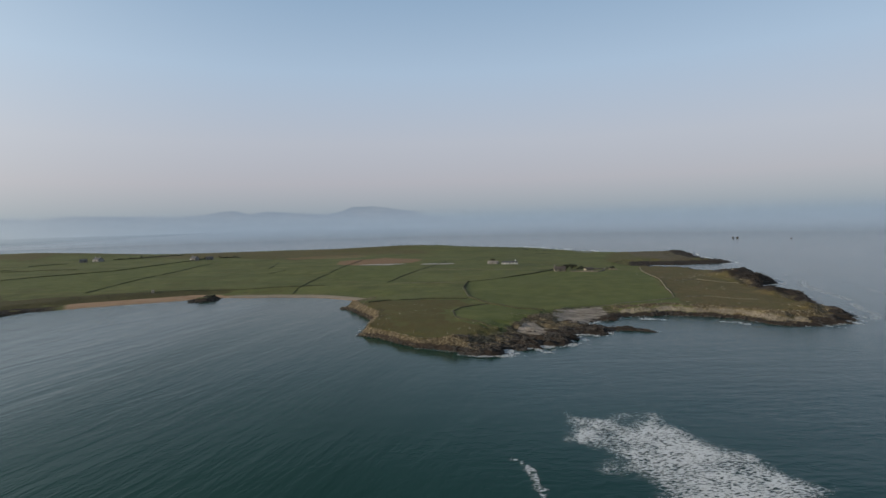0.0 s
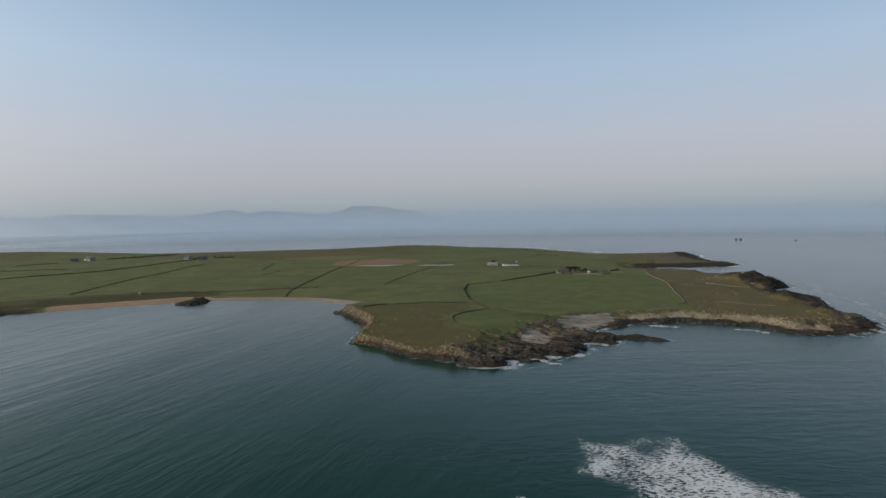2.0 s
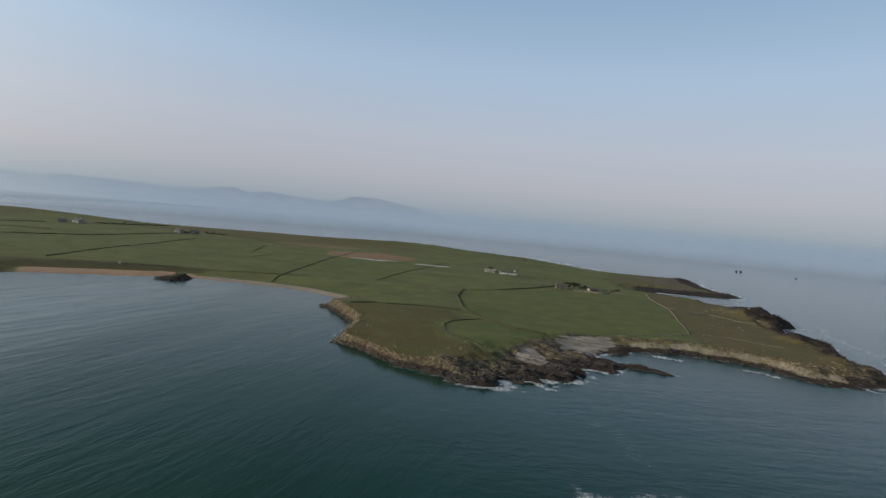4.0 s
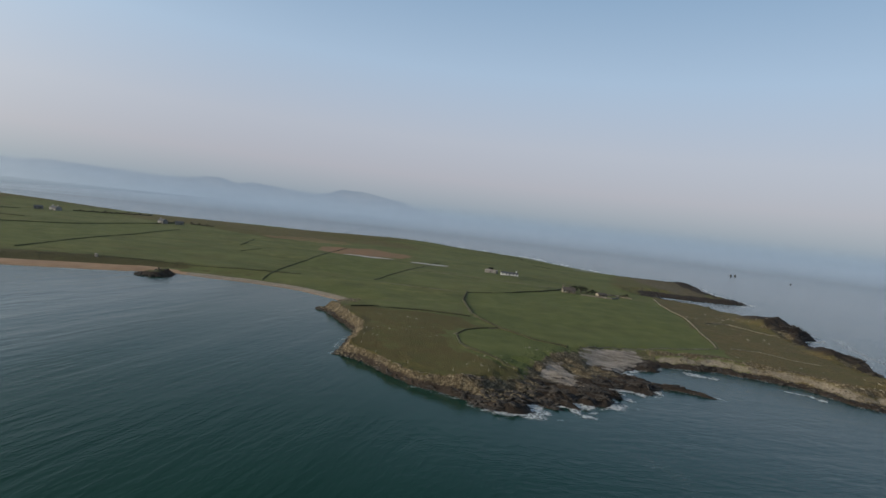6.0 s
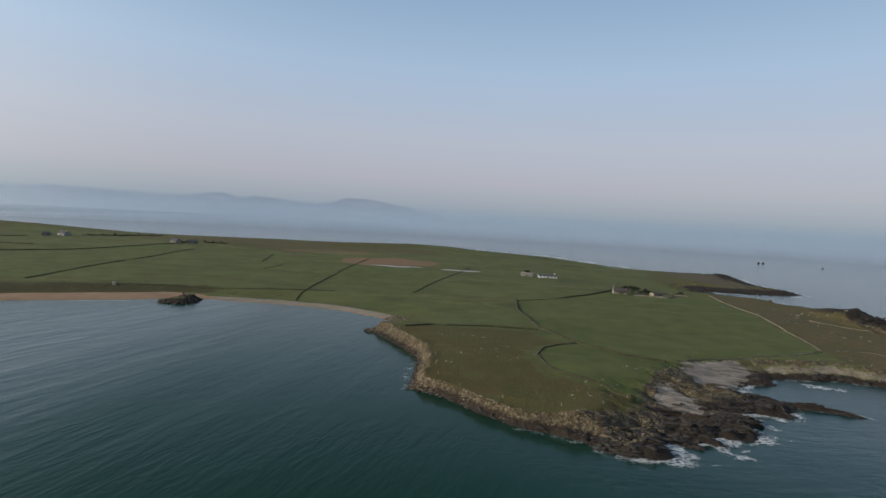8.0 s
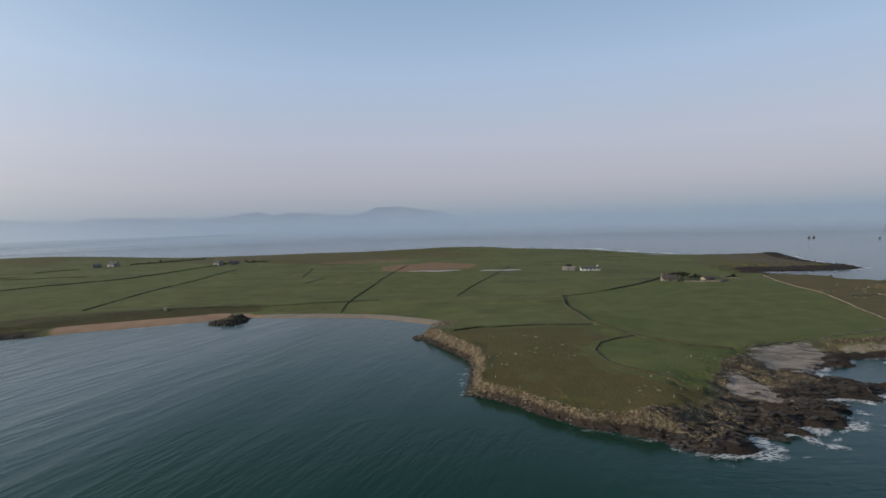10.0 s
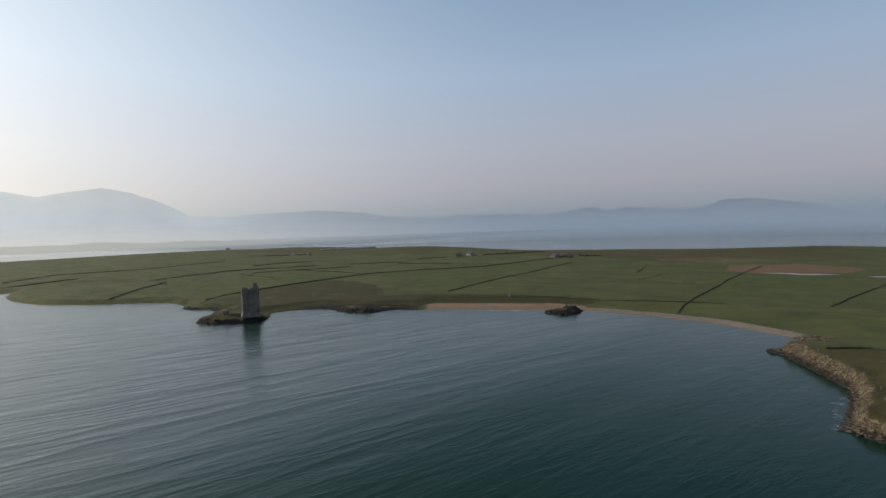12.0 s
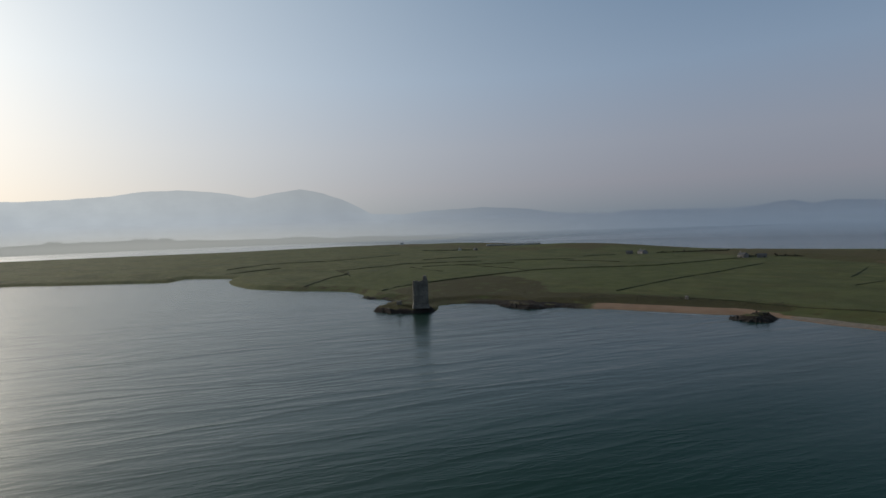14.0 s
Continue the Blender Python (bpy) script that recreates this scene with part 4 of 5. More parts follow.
def skerry(x, y, w, h):
    r = np.random.RandomState(int(x))
    top = base("sea_rock", x, y, 0)
    bm = bmesh.new()
    for k in range(4):
        v, f = rock_arrays(r)
        v = v * (w * (0.5 + 0.5 * r.rand()), w * 0.5, h * (0.5 + 0.6 * r.rand())) + ((r.rand() - 0.5) * w, (r.rand() - 0.5) * w * 0.4, 0)
        vs = [bm.verts.new(q) for q in v]
        for i in f:
            bm.faces.new([vs[j] for j in i])
    part("rock_mass", bm, REEFROCK, top)
    return tagged(top, "small dark rock breaking the open sea", "rock", "sea rocks")


skerry(389, 716, 2.0, 2.4)
skerry(397, 719, 1.5, 2.2)
skerry(440, 674, 1.3, 1.4)


# ---- field banks and walls ----
def along(line, gap):
    out = []
    for (ax, ay), (bx, by) in zip(line, line[1:]):
        n = max(1, int(math.hypot(bx - ax, by - ay) / gap))
        out += [(ax + (bx - ax) * i / n, ay + (by - ay) * i / n) for i in range(n)]
    return np.array(out + [line[-1]], float)


def bank(name, line, wide, tall, mat, label, seed, gaps=0.0, category="field bank"):
    """An uneven bank or wall: a swept hump whose height and line wander."""
    p = along(line, 0.9)
    r = np.random.RandomState(seed)
    t = np.gradient(p, axis=0)
    t /= np.linalg.norm(t, axis=1)[:, None]
    side = np.stack([-t[:, 1], t[:, 0]], 1)
    p = p + side * ((field_noise(p[:, 0], p[:, 1], 14, seed) - 0.5) * 1.6)[:, None]
    z = inland(p[:, 0], p[:, 1])[0]
    low = field_noise(p[:, 0], p[:, 1], 9, seed + 3)
    up = tall * (0.55 + 0.9 * low) * np.where(low < gaps, 0.5, 1.0)
    prof = [(-1.0, -0.25), (-0.75, 0.45), (-0.3, 0.95), (0.3, 1.0), (0.75, 0.5), (1.0, -0.25)]
    verts, faces = [], []
    for i in range(len(p)):
        for o, h in prof:
            w = wide * 0.5 * (0.8 + 0.45 * r.rand())
            q = p[i] + side[i] * o * w + r.randn(2) * 0.05
            verts.append((q[0], q[1], z[i] + (up[i] * h * (0.85 + 0.3 * r.rand()) if h > 0 else -0.4)))
    m = len(prof)
    for i in range(len(p) - 1):
        faces += [(i * m + k, (i + 1) * m + k, (i + 1) * m + k + 1, i * m + k + 1) for k in range(m - 1)]
    faces += [tuple(range(m)), tuple(range((len(p) - 1) * m + m - 1, (len(p) - 1) * m - 1, -1))]
    return tagged(from_data(name, verts, faces, mat), label, category, "field boundaries")


BANKS = [
    ([(-275, 305), (-259, 346), (-233, 382), (-222, 451), (-213, 493)], 0.65, 0.36),
    ([(-174, 258), (-177, 293), (-180, 353), (-185, 425)], 0.65, 0.36),
    ([(-71, 251), (-72, 261), (-68, 381), (-64.5, 425)], 0.5, 0.25),
    ([(-29, 275), (-13, 335), (2.5, 396)], 0.5, 0.25),
    ([(12, 267), (9, 240), (9.5, 210), (17, 191), (25, 181), (33, 177)], 0.85, 0.45),
    ([(2.7, 176.6), (6, 184), (11, 188.5), (16, 191)], 0.6, 0.26),
    ([(2.7, 176.6), (3.2, 168), (5, 163), (8, 159.4), (13.4, 153.2), (16, 150.5)], 0.85, 0.45),
    ([(-29, 203), (-22, 207), (-6, 207.6), (9, 206)], 0.65, 0.38),
    ([(33.5, 275.5), (52.5, 293.3), (61, 303)], 0.8, 0.42),
    ([(12.3, 263.7), (22, 267.5), (33, 275)], 0.6, 0.3),
    ([(-120, 365), (-129, 417)], 0.5, 0.3),
    ([(61, 304), (74, 325), (77, 339)], 0.9, 0.5),
]
FAR_BANKS = [
    ([(-321, 387), (-271, 394)], 0.65, 0.36),
    ([(-498, 171), (-532, 213), (-516, 271), (-544, 368)], 0.65, 0.38),
    ([(-394, 225), (-407, 286), (-377, 349)], 0.65, 0.38),
    ([(-265, 190), (-273, 205), (-271, 252), (-275, 305)], 0.65, 0.36),
    ([(-320, 170), (-350, 198), (-364, 218), (-394, 225)], 0.65, 0.38),
    ([(-340, 436), (-326, 463)], 0.65, 0.36),
    ([(-440, 331), (-440, 364), (-428, 386)], 0.65, 0.38),
    ([(-374, 275), (-347, 270.5), (-321, 267.5)], 0.65, 0.3),
    ([(-399, 225.5), (-379, 225), (-350, 213)], 0.65, 0.36),
    ([(-461, 160.5), (-467, 190), (-471, 208)], 0.65, 0.36),
    ([(-275, 305), (-305, 312), (-357, 311)], 0.65, 0.3),
]
LOW_BANKS = [
    ([(-367, 282), (-363, 300), (-350, 322), (-338, 350)], 0.65, 0.38),
    ([(-360, 371), (-324, 406)], 0.65, 0.38),
    ([(85, 490), (102, 476)], 0.65, 0.36),
    ([(-140, 257), (-120, 262), (-60, 268)], 0.9, 0.35),
    ([(-108, 330), (-104, 352)], 0.45, 0.22),
]
for i, (line, w, h) in enumerate(BANKS + FAR_BANKS + LOW_BANKS):
    bank("field_bank", line, w * (1.5 if line[0][0] < -250 else 1.0), h * (1.25 if line[0][0] < -250 else 1.0), HEDGE if line[0][0] < -50 else BANK, "dark overgrown earth bank between green fields", 300 + 7 * i, 0.33)
WALL = [(117, 318), (109.4, 294), (103, 255), (95, 228), (88.5, 206), (86, 198.5)]
bank("dry_stone_wall", WALL, 0.3, 0.36, DULLSTONE, "long pale dry-stone wall between pasture and brown heath", 500, 0.2, "wall")
bank("dry_stone_wall", [(37, 179.5), (46.4, 184), (55, 186.5), (64, 188.8), (72, 191.6), (80, 195), (86, 198)], 0.5, 0.2, DULLSTONE, "low pale tumbled wall above a stony cove", 501, 0.3, "wall")
for i, line in enumerate(([(-26, 270.5), (-13, 268), (0, 265.5), (11, 263.7)], [(44, 347.5), (62, 349), (80, 347.5)], [(-18, 325), (10, 326), (44, 316), (60, 311.8)])):
    bank("dry_stone_wall", line, 0.3, 0.16, DULLSTONE, "low pale remains of a stone wall in green pasture", 510 + i, 0.4, "wall")
for i, line in enumerate(([(107, 246.5), (118.6, 249), (125, 238), (130, 230)], [(91, 199.5), (100, 199.6), (105.7, 191.4), (111.5, 188)])):
    bank("dry_stone_wall", line, 0.45, 0.3, DULLSTONE, "tumbled grey stone wall across brown heath", 515 + i, 0.5, "wall")
# loose stones that have come down along the banks of the near paddock
for i in (4, 5, 6, 7):
    q = along(BANKS[i][0], 0.45)
    q = q[field_noise(q[:, 0], q[:, 1], 7, 77) > 0.58] + rng.randn(1, 2) * 0.2
    rock_field("bank_stones", np.concatenate([q, q + rng.randn(len(q), 2) * 0.5]), 0.10 + 0.22 * rng.rand(2 * len(q)) ** 2, DULLSTONE, "pale stones along a tumbled field bank", rng, category="stones")

# ---- scrub behind the beach and on the banks ----
def leaf_patch(verts, faces, c, r, n, rs, size):
    for _ in range(n):
        d = rs.randn(3)
        d /= np.linalg.norm(d)
        q = np.array(c) + d * (r[0], r[1], r[2]) * rs.rand() ** 0.4
        a, b = rs.randn(3), rs.randn(3)
        a, b = a / np.linalg.norm(a) * size, b / np.linalg.norm(b) * size
        k = len(verts)
        verts += [(q - a).tolist(), (q + b).tolist(), (q + a).tolist(), (q - b * 0.8).tolist()]
        faces.append((k, k + 1, k + 2, k + 3))


def scrub(name, lines, gap, tall, label, seed):
    rs = np.random.RandomState(seed)
    verts, faces = [], []
    for line, wide in lines:
        p = along(line, gap) + rs.randn(len(along(line, gap)), 2) * wide
        z = inland(p[:, 0], p[:, 1])[0]
        keep = field_noise(p[:, 0], p[:, 1], 14, seed) > 0.42
        for (x, y), h in zip(p[keep], z[keep]):
            s = tall * (0.5 + 0.9 * rs.rand())
            leaf_patch(verts, faces, (x, y, h + 0.35 * s), (s * 1.3, s * 1.1, s * 0.6), 26, rs, 0.28 * s)
    return tagged(from_data(name, verts, faces, LEAF), label, "scrub", kind="stuff")


scrub("scrub", [([(-196, 222), (-176, 236), (-150, 250), (-125, 262), (-108, 264)], 4.0)], 0.07, 0.15,
      "low dark scrub on the slope behind the beach", 81)
scrub("bank_scrub", [(BANKS[k][0], 0.5) for k in (2, 3, 8)], 3.2, 0.3, "dark bramble and gorse growing on field banks", 82)


# ---- trees ----
def tree(x, y, tall, seed, lean=0.25):
    """A small wind-bent coastal tree: tapered trunk, limbs, ragged crown of leaf clumps."""
    rs = np.random.RandomState(seed)
    top = base("tree", x, y, height(x, y) - 0.1)
    bm = bmesh.new()

    def limb(a, b, ra, rb):
        a, b = Vector(a), Vector(b)
        q = (b - a).to_track_quat("Z", "Y")
        ring = [[bm.verts.new(c + q @ Vector((r * math.cos(k * 1.0472), r * math.sin(k * 1.0472), 0))) for k in range(6)] for c, r in ((a, ra), (b, rb))]
        for k in range(6):
            bm.faces.new((ring[0][k], ring[0][(k + 1) % 6], ring[1][(k + 1) % 6], ring[1][k]))

    mid = (lean * tall * 0.2, 0, tall * 0.45)
    limb((0, 0, 0), mid, 0.045 * tall, 0.028 * tall)
    tips = []
    for k in range(6):
        a = k * 1.05 + rs.rand()
        t = (mid[0] + lean * tall * 0.3 + 0.3 * tall * math.cos(a), 0.3 * tall * math.sin(a), tall * (0.38 + 0.5 * rs.rand()))
        limb(mid, t, 0.022 * tall, 0.008 * tall)
        tips.append(t)
    part("trunk", bm, BARK, top)
    verts, faces = [], []
    for t in tips + [(mid[0] + lean * tall * 0.3, 0, tall * 0.85)]:
        for _ in range(3):
            c = np.array(t) + rs.randn(3) * tall * (0.09, 0.09, 0.06)
            leaf_patch(verts, faces, c, (0.16 * tall, 0.16 * tall, 0.11 * tall), 34, rs, 0.05 * tall)
    crown = from_data("crown", verts, faces, LEAF)
    crown.parent = top
    return tagged(top, "dark wind-bent evergreen tree beside a farmstead", "tree", "shelter trees")


TREES = [(70, 304, 3.2), (72.5, 302.5, 3.3), (75, 302, 3.1), (77.5, 301.5, 2.7), (73, 305, 3.6), (80, 302, 2.2), (68.5, 303.5, 3.4), (95, 304, 2.0), (97, 306, 2.3), (92.5, 302, 1.8),
         (33.5, 363.5, 3.4), *[(-303 + 7.0 * k, 499 + 5.8 * k, 1.7 + 0.6 * ((k * 37) % 5) / 4) for k in range(7)],
         *[(-222 + 6.0 * k, 483 + 1.4 * k, 1.8 + 0.5 * ((k * 23) % 5) / 4) for k in range(6)]]
scrub("shelter_belt", [([(-306, 497), (-258, 537)], 1.0), ([(-224, 482), (-188, 491)], 1.0), ([(-604, 440), (-526, 478)], 3.0)], 0.35, 0.75, "low dense belt of dark evergreens behind far farms", 83)
scrub("ridge_scrub", [([(-170, 575), (-90, 590), (-20, 598), (60, 575), (100, 530)], 6.0)], 1.6, 0.7, "thin dark scrub along the far rise of the headland", 84)
for i, (x, y, h) in enumerate(TREES):
    tree(x, y, h, 900 + i)


# ---- buildings ----
def opening(top, x, y, z, w, h, name="window", face=-1):
    """A framed window or a plank door standing in the wall whose outer face is at y."""
    bm = bmesh.new()
    f, d = 0.055, 0.05
    for b in ((-w / 2, -h / 2, w / 2, -h / 2 + f), (-w / 2, h / 2 - f, w / 2, h / 2), (-w / 2, -h / 2 + f, -w / 2 + f, h / 2 - f), (w / 2 - f, -h / 2 + f, w / 2, h / 2 - f)):
        box(bm, x + b[0], y - d, z + b[1], x + b[2], y + d, z + b[3])
    frame_ob = part(name, bm, WHITEWASH if name == "window" else PAINT, top)
    bm = bmesh.new()
    box(bm, x - w / 2 + f, y - 0.025, z - h / 2 + f, x + w / 2 - f, y + 0.025, z + h / 2 - f)
    part("pane" if name == "window" else "door_leaf", bm, GLASS if name == "window" else PAINT, frame_ob)


def house(name, x, y, turn, length, deep, eaves, rise, wall, roof, label, windows=3, chimneys=(0.9,), group="farm buildings"):
    top = base(name, x, y, height(x, y) - 0.15, turn)
    L, D, e, ridge = length / 2, deep / 2, eaves, eaves + rise
    bm = bmesh.new()
    v = [bm.verts.new(p) for p in ((-L, -D, -0.4), (L, -D, -0.4), (L, D, -0.4), (-L, D, -0.4), (-L, -D, e), (L, -D, e), (L, D, e), (-L, D, e), (-L, 0, ridge - 0.05), (L, 0, ridge - 0.05))]
    for f in ((0, 1, 5, 4), (2, 3, 7, 6), (1, 2, 6, 9, 5), (3, 0, 4, 8, 7), (4, 5, 9, 8), (6, 7, 8, 9), (3, 2, 1, 0)):
        bm.faces.new([v[k] for k in f])
    part("wall", bm, wall, top)
    for s in (-1, 1):
        bm = bmesh.new()
        o, t = 0.25, 0.14
        drop = rise * o / D
        pts = [(x0, yy, zz) for x0 in (-L - 0.12, L + 0.12) for yy, zz in ((s * (D + o), e - drop), (0, ridge), (0, ridge + t), (s * (D + o), e - drop + t))]
        q = [bm.verts.new(p) for p in pts]
        for f in ((0, 1, 2, 3), (7, 6, 5, 4), (0, 4, 5, 1), (1, 5, 6, 2), (2, 6, 7, 3), (3, 7, 4, 0)):
            bm.faces.new([q[k] for k in f])
        bmesh.ops.recalc_face_normals(bm, faces=bm.faces)
        part("roof", bm, roof, top)
    for c in chimneys:
        bm = bmesh.new()
        cx = -L + c * length
        box(bm, cx - 0.35, -0.3, ridge - 0.5, cx + 0.35, 0.3, ridge + 0.8)
        box(bm, cx - 0.42, -0.37, ridge + 0.8, cx + 0.42, 0.37, ridge + 0.92)
        part("chimney", bm, wall, top)
    for k in range(windows):
        wx = -L + length * (k + 0.5) / windows
        if k == windows // 2:
            opening(top, wx, -D - 0.03, 0.78, 0.6, 1.26, "door")
        else:
            opening(top, wx, -D - 0.03, 0.95, 0.7, 0.65)
    return tagged(top, label, "house", group)


house("cottage", 44.5, 358, -4, 10.5, 4.2, 1.45, 0.65, WHITEWASH, SLATE, "long low whitewashed cottage with a dark slate roof", 5, (0.88,))
house("barn", 34, 363, -25, 7.0, 4.0, 1.4, 0.7, GREYRENDER, PALEROOF, "pale grey farm shed with a weathered roof", 3, ())
house("farmhouse", 65.0, 298, -6, 6.2, 3.9, 1.5, 1.3, STONE, RUST, "old stone farmhouse with a rusty worn roof", 3, (0.05,))
house("outhouse", 80, 293.5, 12, 4.4, 3.4, 1.5, 0.8, STONE, RUST, "small roofed stone outhouse of an old farm", 1, ())
house("farmhouse", -313, 484, -25, 8.5, 5, 2.2, 1.3, PALEWALL, SLATE, "pale rendered two-gabled farmhouse before a belt of trees", 3, (0.1, 0.9))
house("barn", -323, 479, 24, 5.5, 4, 1.9, 1.2, GREYRENDER, SLATE, "grey farm barn beside a pale farmhouse", 2, ())
house("farmhouse", -219, 470, -22, 6, 4.5, 2.3, 1.5, GREYRENDER, SLATE, "grey farmhouse with dark slates and trees behind", 3, (0.1,))
house("barn", -208, 475, 20, 6, 4, 1.9, 1.1, GREYRENDER, SLATE, "low grey barn of a treed farmstead", 2, ())
house("shed", -836, 548, -45, 7, 5, 2.8, 1.0, WHITEWASH, PALEROOF, "small white shed near a far shoreline", 2, ())
# stone yard walls of the old farm
bank("yard_wall", [(70, 293), (76, 291.5), (84, 290), (90, 297)], 0.5, 0.6, STONE, "tumbled pale stone wall round a farmyard", 520, 0.0, "wall")
bank("yard_wall", [(84, 309), (96, 311), (99, 303)], 0.5, 0.6, STONE, "pale stone wall behind farmyard trees", 521, 0.0, "wall")


# ---- the ruined tower on its rock ----
def pierced_wall(name, length, thick, tall, holes, top_steps, parent, m, seed):
    """A rubble wall along local x with openings through it and a broken head."""
    rs = np.random.RandomState(seed)
    bm = bmesh.new()
    xs = sorted({0.0, length, *(v for h in holes for v in (h[0], h[0] + h[2])), *(s for s in top_steps)})
    xs = [v for v in xs if 0 <= v <= length]
    for a, b in zip(xs, xs[1:]):
        mid = (a + b) / 2
        spans = sorted((h[1], h[1] + h[3]) for h in holes if h[0] <= mid <= h[0] + h[2])
        lo = -0.5
        head = tall + (rs.rand() - 0.5) * 0.5
        for s0, s1 in spans:
            box(bm, a, 0, lo, b, thick, s0)
            lo = s1
        box(bm, a, 0, lo, b, thick, head)
    n = int(length / 0.45)
    for k in range(n):
        if rs.rand() < 0.7:
            w = 0.3 + 0.25 * rs.rand()
            x0 = min(k * length / n, length - w)
            box(bm, x0, 0.1 + 0.3 * rs.rand(), tall - 0.35, x0 + w, thick * (0.5 + 0.4 * rs.rand()), tall + 0.3 + 0.35 * rs.rand())
    ob = part(name, bm, TOWERSTONE, parent)
    ob.matrix_basis = m
    return ob


def tower(x, y, turn):
    z = 2.3
    top = base("ruined_tower", x, y, z, turn)
    W, D, T, H = 5.9, 5.0, 1.1, 9.9
    hw, hd = W / 2, D / 2
    steps = [1.3, 2.6, 4.0, 5.2]
    pierced_wall("front_wall", W, T, H, [(2.6, 0.6, 0.6, 1.2), (2.7, 5.0, 0.25, 0.7)], steps, top, pose(-hw, -hd, 0), 1)
    pierced_wall("back_wall", W, T, H - 0.5, [(3.0, 4.2, 0.6, 1.2)], steps, top, pose(hw, hd, 0, 0, 0, 180), 2)
    pierced_wall("side_wall", D - 2 * T - 0.01, T, H - 0.2, [(1.4, 3.6, 0.4, 1.0), (1.5, 6.6, 0.4, 0.9)], [0.9, 2.2], top, pose(-hw, hd - T - 0.005, 0, 0, 0, -90), 3)
    pierced_wall("side_wall", D - 2 * T - 0.01, T, H + 0.2, [(1.4, 5.2, 0.5, 1.1)], [1.0, 2.0], top, pose(hw, -hd + T + 0.005, 0, 0, 0, 90), 4)
    # sloping foot of the walls
    bm = bmesh.new()
    lo = [bm.verts.new(p) for p in ((-hw - 0.55, -hd - 0.55, -0.6), (hw + 0.55, -hd - 0.55, -0.6), (hw + 0.55, hd + 0.55, -0.6), (-hw - 0.55, hd + 0.55, -0.6))]
    hi = [bm.verts.new(p) for p in ((-hw - 0.02, -hd - 0.02, 1.1), (hw + 0.02, -hd - 0.02, 1.1), (hw + 0.02, hd + 0.02, 1.1), (-hw - 0.02, hd + 0.02, 1.1))]
    for k in range(4):
        bm.faces.new((lo[k], lo[(k + 1) % 4], hi[(k + 1) % 4], hi[k]))
    part("batter", bm, TOWERSTONE, top)
    bm = bmesh.new()
    box(bm, 0, 0, 0, W - 2 * T, D - 2 * T, 0.5)
    vault = part("vault_floor", bm, TOWERSTONE, top)
    vault.matrix_basis = pose(-hw + T, -hd + T, 6.2)
    # stair turret standing above the broken wall head
    bm = bmesh.new()
    ring = []
    for zz, r in ((H - 0.6, 0.95), (H + 1.2, 0.9), (H + 1.9, 0.7), (H + 2.2, 0.35)):
        ring.append([bm.verts.new((hw - 1.15 + r * math.cos(k * 0.6283) * (1 + 0.12 * math.sin(k * 2.3)), 0.2 + r * math.sin(k * 0.6283), zz + 0.12 * math.sin(k * 1.7))) for k in range(10)])
    for a, b in zip(ring, ring[1:]):
        for k in range(10):
            bm.faces.new((a[k], a[(k + 1) % 10], b[(k + 1) % 10], b[k]))
    bm.faces.new(ring[-1])
    part("stair_turret", bm, TOWERSTONE, top)
    return tagged(top, "ruined grey stone tower house standing on a tidal rock", "tower")


tower(-203.3, 173.0, 60)
house("ruin", -212.5, 168.5, 30, 1.6, 1.3, 1.2, 0.35, TOWERSTONE, TOWERSTONE, "stub of broken masonry beside the tower", 0, (), "tower ruins")


# ---- fence posts along the cliff head ----
def fence(line, gap, label, seed):
    rs = np.random.RandomState(seed)
    top = tagged(new("fence"), label, "fence", "cliff fences")
    me = None
    for x, y in along(line, gap):
        x, y = x + 0.4 * rs.randn(), y + 0.4 * rs.randn()
        if me is None:
            bm = bmesh.new()
            bmesh.ops.create_cone(bm, cap_ends=True, segments=7, radius1=0.05, radius2=0.04, depth=0.8, matrix=Matrix.Translation((0, 0, 0.2)))
            p = part("post", bm, WOOD, top)
            me = p.data
        else:
            p = new("post", me)
            p.parent = top
        p.matrix_basis = pose(x, y, height(x, y), 4 * rs.randn(), 4 * rs.randn(), 90 * rs.rand())
    return top


fence([(-31, 200), (-24, 183), (-21, 173), (-20.5, 160), (-16, 154), (-9, 147.5), (0, 144.5), (8, 145), (14, 150)], 5.5, "weathered posts along the grassy cliff head", 11)
fence([(42, 182.5), (60, 186), (76, 187), (88, 184), (98, 174), (106, 168)], 7.0, "weathered posts above a stony cove", 12)


# ---- pale beacon post behind the beach ----
def marker(x, y):
    top = base("marker_hut", x, y, height(x, y) - 0.1)
    bm = bmesh.new()
    box(bm, -0.5, -0.4, 0, 0.5, 0.4, 1.1)
    bmesh.ops.bevel(bm, geom=bm.edges[:], offset=0.06, segments=1, affect="EDGES")
    part("hut_body", bm, PALEROOF, top)
    bm = bmesh.new()
    v = [bm.verts.new(p) for p in ((-0.58, -0.48, 1.103), (0.58, -0.48, 1.103), (0.58, 0.48, 1.103), (-0.58, 0.48, 1.103), (-0.58, 0, 1.4), (0.58, 0, 1.4))]
    for f in ((0, 1, 5, 4), (2, 3, 4, 5), (1, 2, 5), (3, 0, 4), (3, 2, 1, 0)):
        bm.faces.new([v[k] for k in f])
    part("hut_roof", bm, PALEROOF, top)
    return tagged(top, "tiny pale hut in the grass behind the beach", "hut")


marker(-139.5, 255)


